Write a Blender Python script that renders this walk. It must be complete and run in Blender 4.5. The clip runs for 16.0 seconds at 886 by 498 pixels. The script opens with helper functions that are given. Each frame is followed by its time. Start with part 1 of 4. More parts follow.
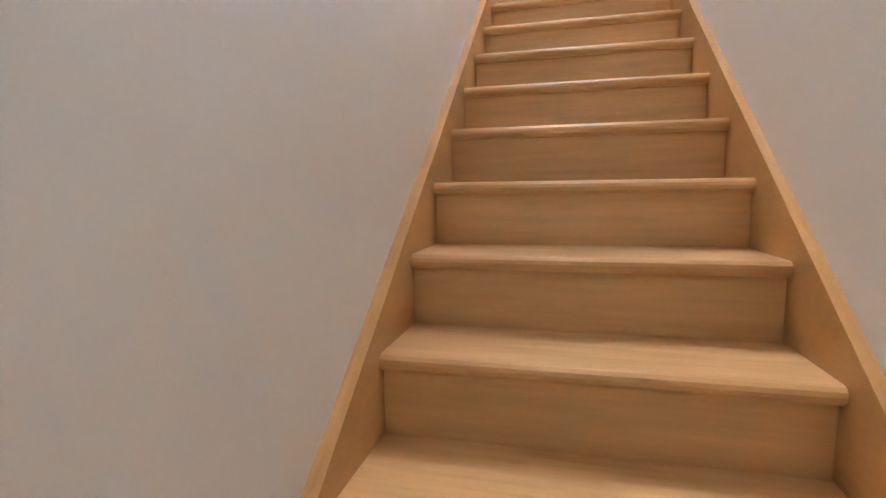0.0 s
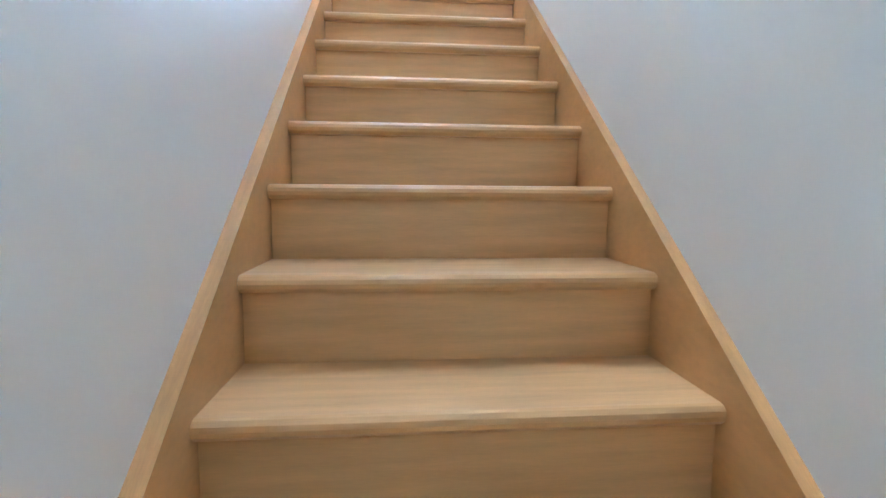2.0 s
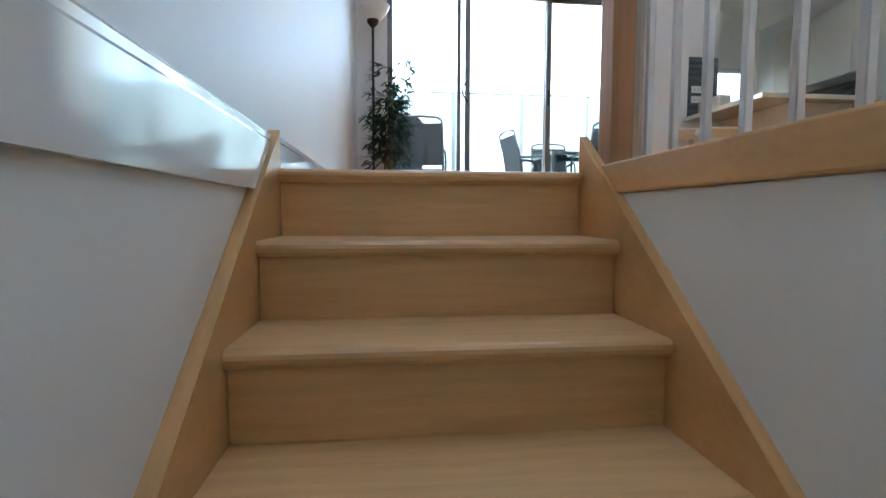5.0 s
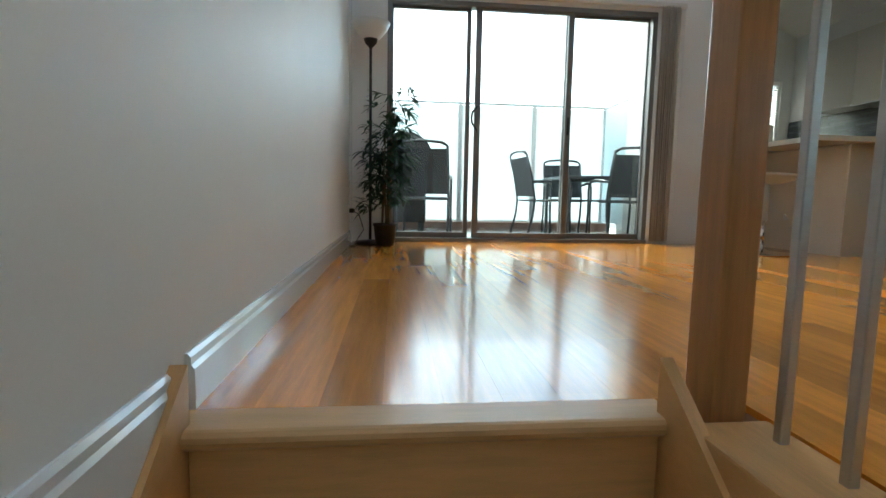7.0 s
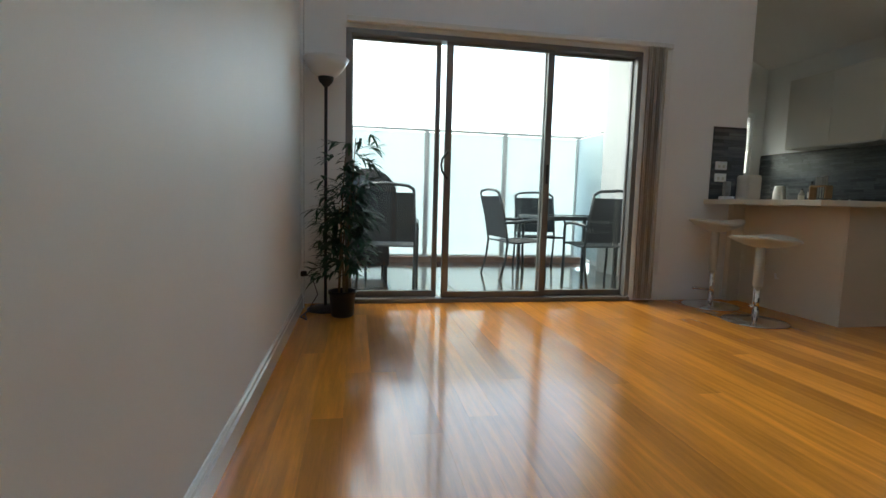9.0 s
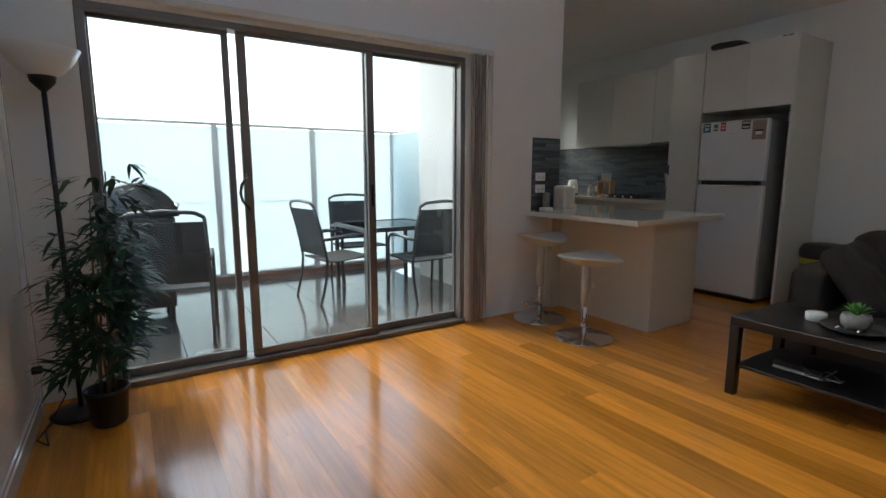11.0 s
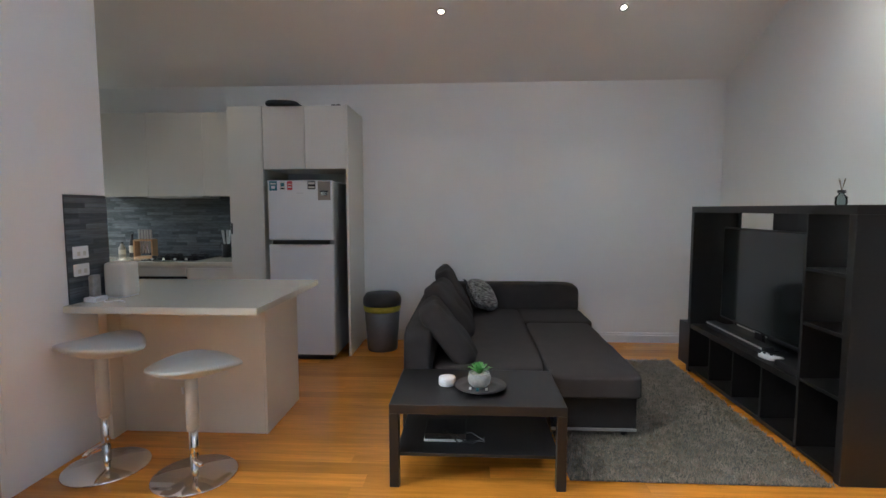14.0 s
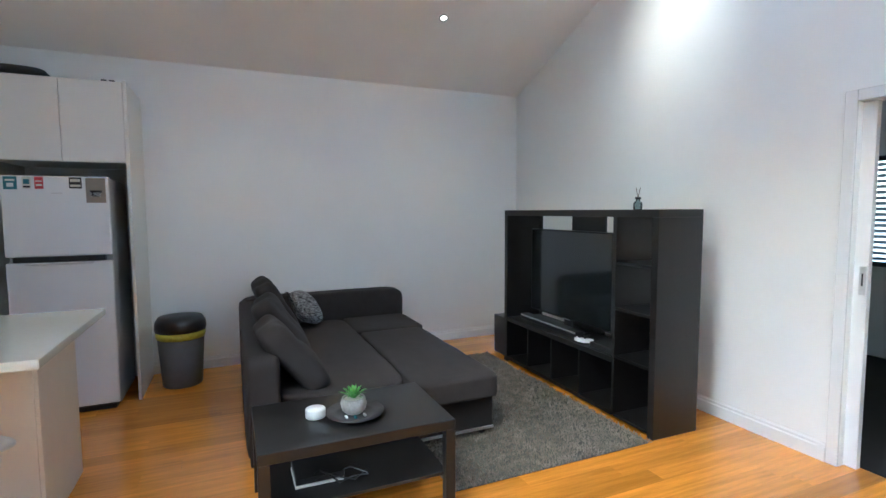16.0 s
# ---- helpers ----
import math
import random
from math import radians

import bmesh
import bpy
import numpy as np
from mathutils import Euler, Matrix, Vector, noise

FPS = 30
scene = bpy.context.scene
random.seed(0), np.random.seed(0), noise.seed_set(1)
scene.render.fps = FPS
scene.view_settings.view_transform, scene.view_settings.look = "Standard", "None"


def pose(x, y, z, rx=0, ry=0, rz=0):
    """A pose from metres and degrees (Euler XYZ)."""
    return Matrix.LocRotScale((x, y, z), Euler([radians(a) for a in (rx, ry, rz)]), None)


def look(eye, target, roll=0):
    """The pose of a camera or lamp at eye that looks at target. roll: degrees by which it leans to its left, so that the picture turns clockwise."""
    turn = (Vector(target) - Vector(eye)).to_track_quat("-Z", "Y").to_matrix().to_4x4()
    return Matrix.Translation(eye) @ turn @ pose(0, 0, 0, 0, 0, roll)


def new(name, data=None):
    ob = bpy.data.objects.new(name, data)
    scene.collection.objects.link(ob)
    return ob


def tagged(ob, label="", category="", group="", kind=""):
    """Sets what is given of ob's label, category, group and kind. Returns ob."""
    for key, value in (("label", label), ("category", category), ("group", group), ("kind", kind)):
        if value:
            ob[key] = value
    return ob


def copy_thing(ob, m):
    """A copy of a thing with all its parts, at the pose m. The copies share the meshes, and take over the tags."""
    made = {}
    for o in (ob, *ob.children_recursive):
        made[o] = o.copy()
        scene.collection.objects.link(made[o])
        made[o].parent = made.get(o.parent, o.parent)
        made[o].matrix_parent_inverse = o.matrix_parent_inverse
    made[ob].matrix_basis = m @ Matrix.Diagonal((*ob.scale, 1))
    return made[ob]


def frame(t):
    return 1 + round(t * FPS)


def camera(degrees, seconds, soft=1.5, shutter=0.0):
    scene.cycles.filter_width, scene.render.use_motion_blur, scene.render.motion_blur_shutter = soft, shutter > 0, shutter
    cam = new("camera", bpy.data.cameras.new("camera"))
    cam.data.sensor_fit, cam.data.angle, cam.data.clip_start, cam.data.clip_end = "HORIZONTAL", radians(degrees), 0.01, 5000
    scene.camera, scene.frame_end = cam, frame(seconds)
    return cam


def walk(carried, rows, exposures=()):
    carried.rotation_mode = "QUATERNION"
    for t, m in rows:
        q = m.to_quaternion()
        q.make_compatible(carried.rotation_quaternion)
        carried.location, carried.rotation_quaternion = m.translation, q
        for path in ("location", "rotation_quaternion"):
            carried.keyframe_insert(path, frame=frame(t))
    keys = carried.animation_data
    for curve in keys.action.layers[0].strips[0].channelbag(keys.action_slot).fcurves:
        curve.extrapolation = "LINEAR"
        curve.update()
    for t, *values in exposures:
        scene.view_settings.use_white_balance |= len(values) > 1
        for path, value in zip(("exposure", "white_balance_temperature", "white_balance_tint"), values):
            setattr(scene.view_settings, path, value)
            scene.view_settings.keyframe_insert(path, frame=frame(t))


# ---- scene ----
cam = camera(84.0, 16.0)
PATH = [
    (0, (0.377, -3.349, -1.505), (-0.095, -1.419, -1.739), -0.7),
    (0.5, (0.293, -3.079, -1.413), (0.223, -1.091, -1.619), -0.1),
    (1, (0.327, -2.86, -1.265), (0.358, -0.873, -1.494), -0.1),
    (1.5, (0.301, -2.622, -1.108), (0.399, -0.637, -1.336), -0.1),
    (2, (0.321, -2.419, -0.951), (0.49, -0.438, -1.166), 0.4),
    (2.5, (0.311, -2.223, -0.793), (0.456, -0.237, -0.977), 0.2),
    (3, (0.288, -2.033, -0.647), (0.414, -0.044, -0.812), -0.1),
    (3.5, (0.286, -1.848, -0.486), (0.437, 0.139, -0.658), 0.2),
    (4, (0.27, -1.69, -0.374), (0.43, 0.297, -0.529), 0.0),
    (4.5, (0.254, -1.554, -0.256), (0.457, 0.429, -0.426), 0.3),
    (5, (0.3, -1.382, -0.122), (0.517, 0.601, -0.265), 0.2),
    (5.2, (0.326, -1.324, -0.09), (0.511, 0.664, -0.21), -0.2),
    (7.3, (0.352, -0.755, 0.452), (0.562, 1.223, 0.24), 1.3),
    (7.5, (0.343, -0.711, 0.473), (0.562, 1.267, 0.27), 1.3),
    (7.7, (0.351, -0.657, 0.499), (0.573, 1.32, 0.296), 1.3),
    (8, (0.378, -0.544, 0.538), (0.603, 1.434, 0.346), 1.2),
    (8.2, (0.375, -0.49, 0.604), (0.618, 1.487, 0.419), 1.3),
    (10.3, (0.395, 0.17, 1.097), (1.105, 2.02, 0.825), 0.4),
    (10.5, (0.406, 0.246, 1.132), (1.205, 2.059, 0.853), 0.2),
    (10.8, (0.431, 0.306, 1.185), (1.371, 2.049, 0.905), -0.1),
    (11, (0.448, 0.381, 1.24), (1.512, 2.047, 0.936), 0.0),
    (11.5, (0.567, 0.551, 1.365), (1.894, 2.017, 1.064), 0.4),
    (12, (0.619, 0.665, 1.42), (2.199, 1.863, 1.159), 0.6),
    (12.5, (0.626, 0.849, 1.442), (2.405, 1.737, 1.221), 0.0),
    (13, (0.647, 1.008, 1.45), (2.533, 1.646, 1.261), -0.1),
    (13.5, (0.712, 1.172, 1.459), (2.659, 1.598, 1.29), 0.2),
    (14, (0.774, 1.341, 1.461), (2.764, 1.45, 1.3), -0.1),
    (14.5, (0.803, 1.511, 1.474), (2.788, 1.318, 1.318), -1.0),
    (15, (0.881, 1.635, 1.482), (2.839, 1.251, 1.342), -1.3),
    (15.5, (0.987, 1.721, 1.482), (2.902, 1.159, 1.35), -0.9),
    (16, (1.093, 1.826, 1.475), (2.925, 1.038, 1.322), -0.3),
]
walk(cam, [(t, look(eye, target, roll)) for t, eye, target, roll in PATH],
     [(0.0, 5.25, 7000, 11), (0.5, 5.3, 6250, 4), (1.5, 5.4, 5150, -7), (3.0, 4.95, 5200, -4), (4.0, 4.2, 5350, -6), (5.0, 3.75, 5650, -7), (7.5, 2.9, 6600, -11), (8.2, 2.7, 6750, -10),
      (10.3, 2.45, 6450, -1), (11.5, 2.5, 6400, 0), (12.5, 2.8, 7300, 8), (13.0, 3.2, 6900, 3), (14.0, 3.55, 6000, 0), (14.5, 4.0, 5650, -4), (15.0, 4.1, 5600, -5), (16.0, 4.1, 5550, -4)])

# ---- world, light ----
world = bpy.data.worlds.new("world")
scene.world = world
world.use_nodes = True
wn = world.node_tree
sky = wn.nodes.new("ShaderNodeTexSky")
sky.sky_type, sky.sun_disc = "NISHITA", False
sky.sun_elevation, sky.sun_rotation = radians(50), radians(-30)
sky.air_density, sky.dust_density, sky.ozone_density = 1.0, 2.5, 1.0
wn.links.new(sky.outputs[0], wn.nodes["Background"].inputs[0])
wn.nodes["Background"].inputs[1].default_value = 0.15

sun_data = bpy.data.lights.new("sun", "SUN")
sun_data.energy, sun_data.angle, sun_data.color = 0.5, radians(45), (1.0, 0.97, 0.93)
sun = new("sun", sun_data)
sun.matrix_world = look((-4, 8, 11), (0, 0, 0))

LAMP = 1.0

# ---- materials ----


def mat(name, base, rough=0.6, metal=0.0, var=0.12, scale=6.0, stretch=(1, 1, 1), bump=0.1, fine=80.0, coat=0.0, rand=0.0, trans=0.0):
    """A surface with variation at two scales and fine relief."""
    m = bpy.data.materials.new(name)
    m.use_nodes = True
    nt = m.node_tree
    b = nt.nodes["Principled BSDF"]
    tc = nt.nodes.new("ShaderNodeTexCoord")
    mp = nt.nodes.new("ShaderNodeMapping")
    mp.inputs["Scale"].default_value = stretch
    nt.links.new(tc.outputs["Object"], mp.inputs[0])
    n1 = nt.nodes.new("ShaderNodeTexNoise")
    n1.inputs["Scale"].default_value, n1.inputs["Detail"].default_value = scale, 6
    n2 = nt.nodes.new("ShaderNodeTexNoise")
    n2.inputs["Scale"].default_value, n2.inputs["Detail"].default_value = fine, 3
    for n in (n1, n2):
        nt.links.new(mp.outputs[0], n.inputs["Vector"])
    mix = nt.nodes.new("ShaderNodeMath")
    mix.operation = "MULTIPLY_ADD"
    mix.inputs[1].default_value = 0.35
    nt.links.new(n2.outputs[0], mix.inputs[0])
    nt.links.new(n1.outputs[0], mix.inputs[2])
    ramp = nt.nodes.new("ShaderNodeMapRange")
    ramp.inputs["From Min"].default_value, ramp.inputs["From Max"].default_value = 0.4, 0.95
    ramp.inputs["To Min"].default_value, ramp.inputs["To Max"].default_value = 1 - var, 1 + var
    nt.links.new(mix.outputs[0], ramp.inputs["Value"])
    value = ramp.outputs[0]
    if rand:
        oi = nt.nodes.new("ShaderNodeObjectInfo")
        r = nt.nodes.new("ShaderNodeMapRange")
        r.inputs["To Min"].default_value, r.inputs["To Max"].default_value = 1 - rand, 1 + rand
        nt.links.new(oi.outputs["Random"], r.inputs["Value"])
        mul = nt.nodes.new("ShaderNodeMath")
        mul.operation = "MULTIPLY"
        nt.links.new(value, mul.inputs[0]), nt.links.new(r.outputs[0], mul.inputs[1])
        value = mul.outputs[0]
        shift = nt.nodes.new("ShaderNodeVectorMath")
        shift.operation = "SCALE"
        shift.inputs[0].default_value = (13.1, 7.7, 3.3)
        nt.links.new(oi.outputs["Random"], shift.inputs["Scale"])
        nt.links.new(shift.outputs[0], mp.inputs["Location"])
    sc = nt.nodes.new("ShaderNodeVectorMath")
    sc.operation = "SCALE"
    sc.inputs[0].default_value = base
    nt.links.new(value, sc.inputs["Scale"])
    nt.links.new(sc.outputs[0], b.inputs["Base Color"])
    b.inputs["Roughness"].default_value, b.inputs["Metallic"].default_value = rough, metal
    b.inputs["Coat Weight"].default_value, b.inputs["Coat Roughness"].default_value = coat, 0.08
    b.inputs["Transmission Weight"].default_value = trans
    if bump:
        bp = nt.nodes.new("ShaderNodeBump")
        bp.inputs["Strength"].default_value, bp.inputs["Distance"].default_value = bump, 0.003
        nt.links.new(mix.outputs[0], bp.inputs["Height"])
        nt.links.new(bp.outputs[0], b.inputs["Normal"])
    return m


def glass(name, rough=0.0, tint=(1, 1, 1), clear=0.92):
    """Thin glass: mostly see-through, with a mirror's gloss at grazing angles."""
    m = bpy.data.materials.new(name)
    m.use_nodes = True
    nt = m.node_tree
    nt.nodes.remove(nt.nodes["Principled BSDF"])
    tr = nt.nodes.new("ShaderNodeBsdfTransparent")
    tr.inputs[0].default_value = (*[c * clear for c in tint], 1)
    gl = nt.nodes.new("ShaderNodeBsdfGlossy")
    gl.inputs["Roughness"].default_value = rough
    fr = nt.nodes.new("ShaderNodeFresnel")
    fr.inputs[0].default_value = 1.45
    mx = nt.nodes.new("ShaderNodeMixShader")
    nt.links.new(fr.outputs[0], mx.inputs[0])
    nt.links.new(tr.outputs[0], mx.inputs[1]), nt.links.new(gl.outputs[0], mx.inputs[2])
    nt.links.new(mx.outputs[0], nt.nodes["Material Output"].inputs[0])
    return m


def frosted(name):
    m = bpy.data.materials.new(name)
    m.use_nodes = True
    nt = m.node_tree
    nt.nodes.remove(nt.nodes["Principled BSDF"])
    tl = nt.nodes.new("ShaderNodeBsdfTranslucent")
    tl.inputs[0].default_value = (0.74, 0.81, 0.82, 1)
    df = nt.nodes.new("ShaderNodeBsdfDiffuse")
    nz = nt.nodes.new("ShaderNodeTexNoise")
    nz.inputs["Scale"].default_value = 2.0
    rp = nt.nodes.new("ShaderNodeMapRange")
    rp.inputs["To Min"].default_value, rp.inputs["To Max"].default_value = 0.28, 0.34
    nt.links.new(nz.outputs[0], rp.inputs["Value"])
    df.inputs[0].default_value = (0.74, 0.81, 0.82, 1)
    mx = nt.nodes.new("ShaderNodeMixShader")
    nt.links.new(rp.outputs[0], mx.inputs[0])
    nt.links.new(tl.outputs[0], mx.inputs[1]), nt.links.new(df.outputs[0], mx.inputs[2])
    nt.links.new(mx.outputs[0], nt.nodes["Material Output"].inputs[0])
    return m


def glow(name, colour, strength):
    m = bpy.data.materials.new(name)
    m.use_nodes = True
    b = m.node_tree.nodes["Principled BSDF"]
    b.inputs["Emission Color"].default_value, b.inputs["Emission Strength"].default_value = (*colour, 1), strength
    return m


PAINT = mat("wall_paint", (0.86, 0.86, 0.84), 0.5, var=0.02, scale=2.0, bump=0.03, fine=160)
CEIL = mat("ceiling_paint", (0.9, 0.885, 0.86), 0.8, var=0.02, scale=2.0, bump=0.03)
GLOSSY = mat("gloss_white_paint", (0.82, 0.82, 0.81), 0.1, var=0.02, scale=3.0, bump=0.12, fine=25, coat=0.5)
BEECH = mat("beech_wood", (0.7, 0.42, 0.185), 0.42, var=0.13, scale=3.0, stretch=(1.2, 14, 14), bump=0.05, fine=30, coat=0.1, rand=0.05)
BEECH_Y = mat("beech_stringer", (0.66, 0.37, 0.145), 0.35, var=0.18, scale=3.0, stretch=(14, 1.2, 2.5), bump=0.05, fine=30, coat=0.2)
NEWEL = mat("newel_wood", (0.4, 0.19, 0.065), 0.35, var=0.22, scale=3.0, stretch=(16, 16, 1.0), bump=0.08, fine=20, coat=0.2)
BOARD = mat("floor_board", (0.68, 0.268, 0.034), 0.2, var=0.24, scale=2.6, stretch=(15, 0.9, 4), bump=0.035, fine=22, coat=0.35, rand=0.3)
SEAM = mat("floor_seam", (0.3, 0.13, 0.03), 0.6, bump=0.0)
SEAM_DARK = mat("wood_knot", (0.05, 0.02, 0.01), 0.7)
ALU = mat("brushed_metal", (0.5, 0.5, 0.5), 0.32, 0.9, var=0.05, scale=10, stretch=(1, 1, 20), bump=0.02)
CHROME = mat("chrome", (0.8, 0.8, 0.8), 0.08, 1.0, var=0.02, bump=0.0)
DOORFRAME = mat("bronze_aluminium", (0.19, 0.18, 0.175), 0.4, 0.4, var=0.06, scale=12, bump=0.02)
GLASS = glass("clear_glass")
TINT = glass("table_glass", 0.02, (0.75, 0.85, 0.85), 0.8)
FROST = frosted("frosted_glass")
POST = mat("balcony_metal", (0.55, 0.56, 0.56), 0.4, 0.5, var=0.05, bump=0.02)
DARKFRAME = mat("dark_steel", (0.07, 0.075, 0.08), 0.35, 0.6, var=0.1, scale=20, bump=0.04)
SLING = mat("sling_fabric", (0.025, 0.03, 0.035), 0.75, var=0.2, scale=30, bump=0.3, fine=300)
PAVER = mat("balcony_tile", (0.1, 0.108, 0.11), 0.12, var=0.3, scale=2.2, bump=0.08, fine=30, coat=0.5, rand=0.06)
RENDER = mat("outside_render", (0.5, 0.5, 0.48), 0.85, var=0.05, scale=3, bump=0.2, fine=120)
CURB = mat("brick_red_curb", (0.22, 0.13, 0.1), 0.8, var=0.2, scale=10, bump=0.2)
BLIND = mat("blind_fabric", (0.7, 0.65, 0.58), 0.85, var=0.06, scale=20, stretch=(8, 8, 1), bump=0.15, fine=200)
LAMINATE = mat("cabinet_white", (0.74, 0.72, 0.66), 0.32, var=0.02, scale=3, bump=0.015)
ISLE = mat("island_laminate", (0.7, 0.62, 0.5), 0.4, var=0.03, scale=3, bump=0.02)
STONE = mat("stone_bench", (0.74, 0.7, 0.58), 0.1, var=0.02, scale=40, bump=0.01, coat=0.3)
SLATE = mat("slate_tile", (0.105, 0.118, 0.128), 0.25, var=0.35, scale=5, stretch=(1, 3, 20), bump=0.15, fine=40, rand=0.35)
GROUT = mat("grout_dark", (0.05, 0.05, 0.05), 0.8)
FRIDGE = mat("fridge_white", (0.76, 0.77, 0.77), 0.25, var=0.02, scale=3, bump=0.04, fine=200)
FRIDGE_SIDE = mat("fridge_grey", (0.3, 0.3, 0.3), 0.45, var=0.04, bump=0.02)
RUBBER = mat("black_plastic", (0.018, 0.018, 0.02), 0.4, var=0.2, scale=20, bump=0.05)
BLACKBROWN = mat("blackbrown_wood", (0.0095, 0.0085, 0.0085), 0.34, var=0.25, scale=4, stretch=(1.5, 12, 12), bump=0.06, fine=30)
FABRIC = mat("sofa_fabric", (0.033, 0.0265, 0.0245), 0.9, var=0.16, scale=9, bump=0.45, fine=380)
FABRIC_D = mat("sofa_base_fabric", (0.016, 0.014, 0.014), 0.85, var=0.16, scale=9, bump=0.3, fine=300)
KNIT = mat("patterned_cushion", (0.2, 0.2, 0.2), 0.9, var=1.6, scale=22, stretch=(0.6, 4, 4), bump=0.5, fine=140)
RUG = mat("rug_base", (0.12, 0.11, 0.09), 0.95, var=0.3, scale=30, bump=0.5, fine=200)
TUFT = mat("rug_tuft", (0.26, 0.225, 0.18), 0.95, var=0.35, scale=14, bump=0.0)
SCREEN = mat("tv_screen", (0.012, 0.014, 0.015), 0.12, var=0.05, bump=0.0, coat=0.4)
SHADE = mat("opal_glass", (0.85, 0.85, 0.82), 0.3, var=0.02, bump=0.0, trans=0.15)
LEAF = mat("bamboo_leaf", (0.022, 0.075, 0.036), 0.65, var=0.4, scale=12, bump=0.05)
LEAF2 = mat("succulent_leaf", (0.1, 0.3, 0.06), 0.45, var=0.3, scale=40, bump=0.05)
CANE = mat("cane", (0.16, 0.12, 0.06), 0.6, var=0.25, scale=20, bump=0.1)
WHITE = mat("white_plastic", (0.8, 0.8, 0.79), 0.35, var=0.02, bump=0.01)
SEAT = mat("stool_seat", (0.5, 0.5, 0.46), 0.38, var=0.03, bump=0.02)
CERAMIC = mat("grey_ceramic", (0.3, 0.29, 0.27), 0.35, var=0.3, scale=25, bump=0.1)
SILVER = mat("silver_trim", (0.62, 0.62, 0.62), 0.3, 0.8, bump=0.0)
YELLOW = mat("bin_liner", (0.55, 0.5, 0.06), 0.4, var=0.2, scale=30, bump=0.3)
PAPER = mat("paper_towel", (0.72, 0.66, 0.56), 0.9, var=0.04, scale=20, bump=0.2)
KNIFEWOOD = mat("knife_block_wood", (0.5, 0.3, 0.15), 0.5, var=0.15, stretch=(1, 1, 8), bump=0.05)
GROUND = mat("ground_earth", (0.16, 0.16, 0.14), 0.95, var=0.3, scale=0.4, bump=0.0)
RED = mat("sticker_red", (0.5, 0.04, 0.05), 0.5, bump=0.0)
TEAL = mat("sticker_teal", (0.02, 0.14, 0.17), 0.5, bump=0.0)
CREAM = mat("sticker_cream", (0.6, 0.58, 0.5), 0.5, bump=0.0)
TAUPE = mat("sticker_taupe", (0.26, 0.22, 0.18), 0.5, bump=0.0)
DOWNLIGHT = glow("downlight_glow", (1.0, 0.93, 0.82), 8.0)
BINGREY = mat("bin_grey", (0.11, 0.108, 0.105), 0.4, var=0.1, scale=12, bump=0.05)
TRAY = mat("dark_tray", (0.05, 0.045, 0.045), 0.3, var=0.3, scale=20, bump=0.05)
CARPET = mat("lower_floor", (0.3, 0.24, 0.18), 0.7, var=0.2, scale=6, bump=0.2)

# ---- mesh helpers ----


def mesh_of(bm, name, material, smooth=False):
    me = bpy.data.meshes.new(name)
    bm.normal_update()
    bm.to_mesh(me)
    bm.free()
    me.materials.append(material)
    if smooth:
        for p in me.polygons:
            p.use_smooth = True
    return me


def part(name, bm, material, parent=None, label="", smooth=False):
    """One mesh object under a thing or under a part."""
    ob = new(name, mesh_of(bm, name, material, smooth))
    ob.parent = parent
    if label:
        ob["label"] = label
    return ob


def thing(name, m, label, category, group="", kind=""):
    e = new(name)
    e.empty_display_size = 0.1
    e.matrix_world = m
    return tagged(e, label, category, group, kind)


def box(x0, x1, y0, y1, z0, z1, bev=0.0, seg=1, bm=None):
    bm = bm or bmesh.new()
    made = bmesh.ops.create_cube(bm, size=1)["verts"]
    for v in made:
        v.co = Vector((x0 + (v.co.x + 0.5) * (x1 - x0), y0 + (v.co.y + 0.5) * (y1 - y0), z0 + (v.co.z + 0.5) * (z1 - z0)))
    if bev:
        edges = {e for v in made for e in v.link_edges}
        bmesh.ops.bevel(bm, geom=list(edges), offset=bev, segments=seg, profile=0.6, affect="EDGES", clamp_overlap=True)
    return bm


def tube(points, r, n=10, bm=None, caps=True):
    """A round bar along a line of points; r may be one radius or one a point."""
    bm = bm or bmesh.new()
    pts = [Vector(p) for p in points]
    rs = r if isinstance(r, (list, tuple)) else [r] * len(pts)
    rings = []
    side = None
    for i, p in enumerate(pts):
        d = (pts[min(i + 1, len(pts) - 1)] - pts[max(i - 1, 0)]).normalized()
        if side is None:
            side = d.cross(Vector((0, 0, 1)) if abs(d.z) < 0.9 else Vector((1, 0, 0))).normalized()
        side = (side - d * side.dot(d)).normalized()
        up = d.cross(side)
        rings.append([bm.verts.new(p + (side * math.cos(a) + up * math.sin(a)) * rs[i]) for a in (2 * math.pi * k / n for k in range(n))])
    for a, b in zip(rings, rings[1:]):
        for k in range(n):
            bm.faces.new((a[k], a[(k + 1) % n], b[(k + 1) % n], b[k]))
    if caps:
        bm.faces.new(rings[0][::-1]), bm.faces.new(rings[-1])
    return bm


def turned(profile, n=28, bm=None, centre=(0, 0)):
    """A body of revolution about z from (radius, height) pairs."""
    bm = bm or bmesh.new()
    rings = []
    for r, z in profile:
        rings.append([bm.verts.new((centre[0] + r * math.cos(2 * math.pi * k / n), centre[1] + r * math.sin(2 * math.pi * k / n), z)) for k in range(n)])
    for a, b in zip(rings, rings[1:]):
        for k in range(n):
            bm.faces.new((a[k], a[(k + 1) % n], b[(k + 1) % n], b[k]))
    if profile[0][0] > 1e-4:
        bm.faces.new(rings[0][::-1])
    if profile[-1][0] > 1e-4:
        bm.faces.new(rings[-1])
    bmesh.ops.remove_doubles(bm, verts=bm.verts, dist=1e-5)
    return bm


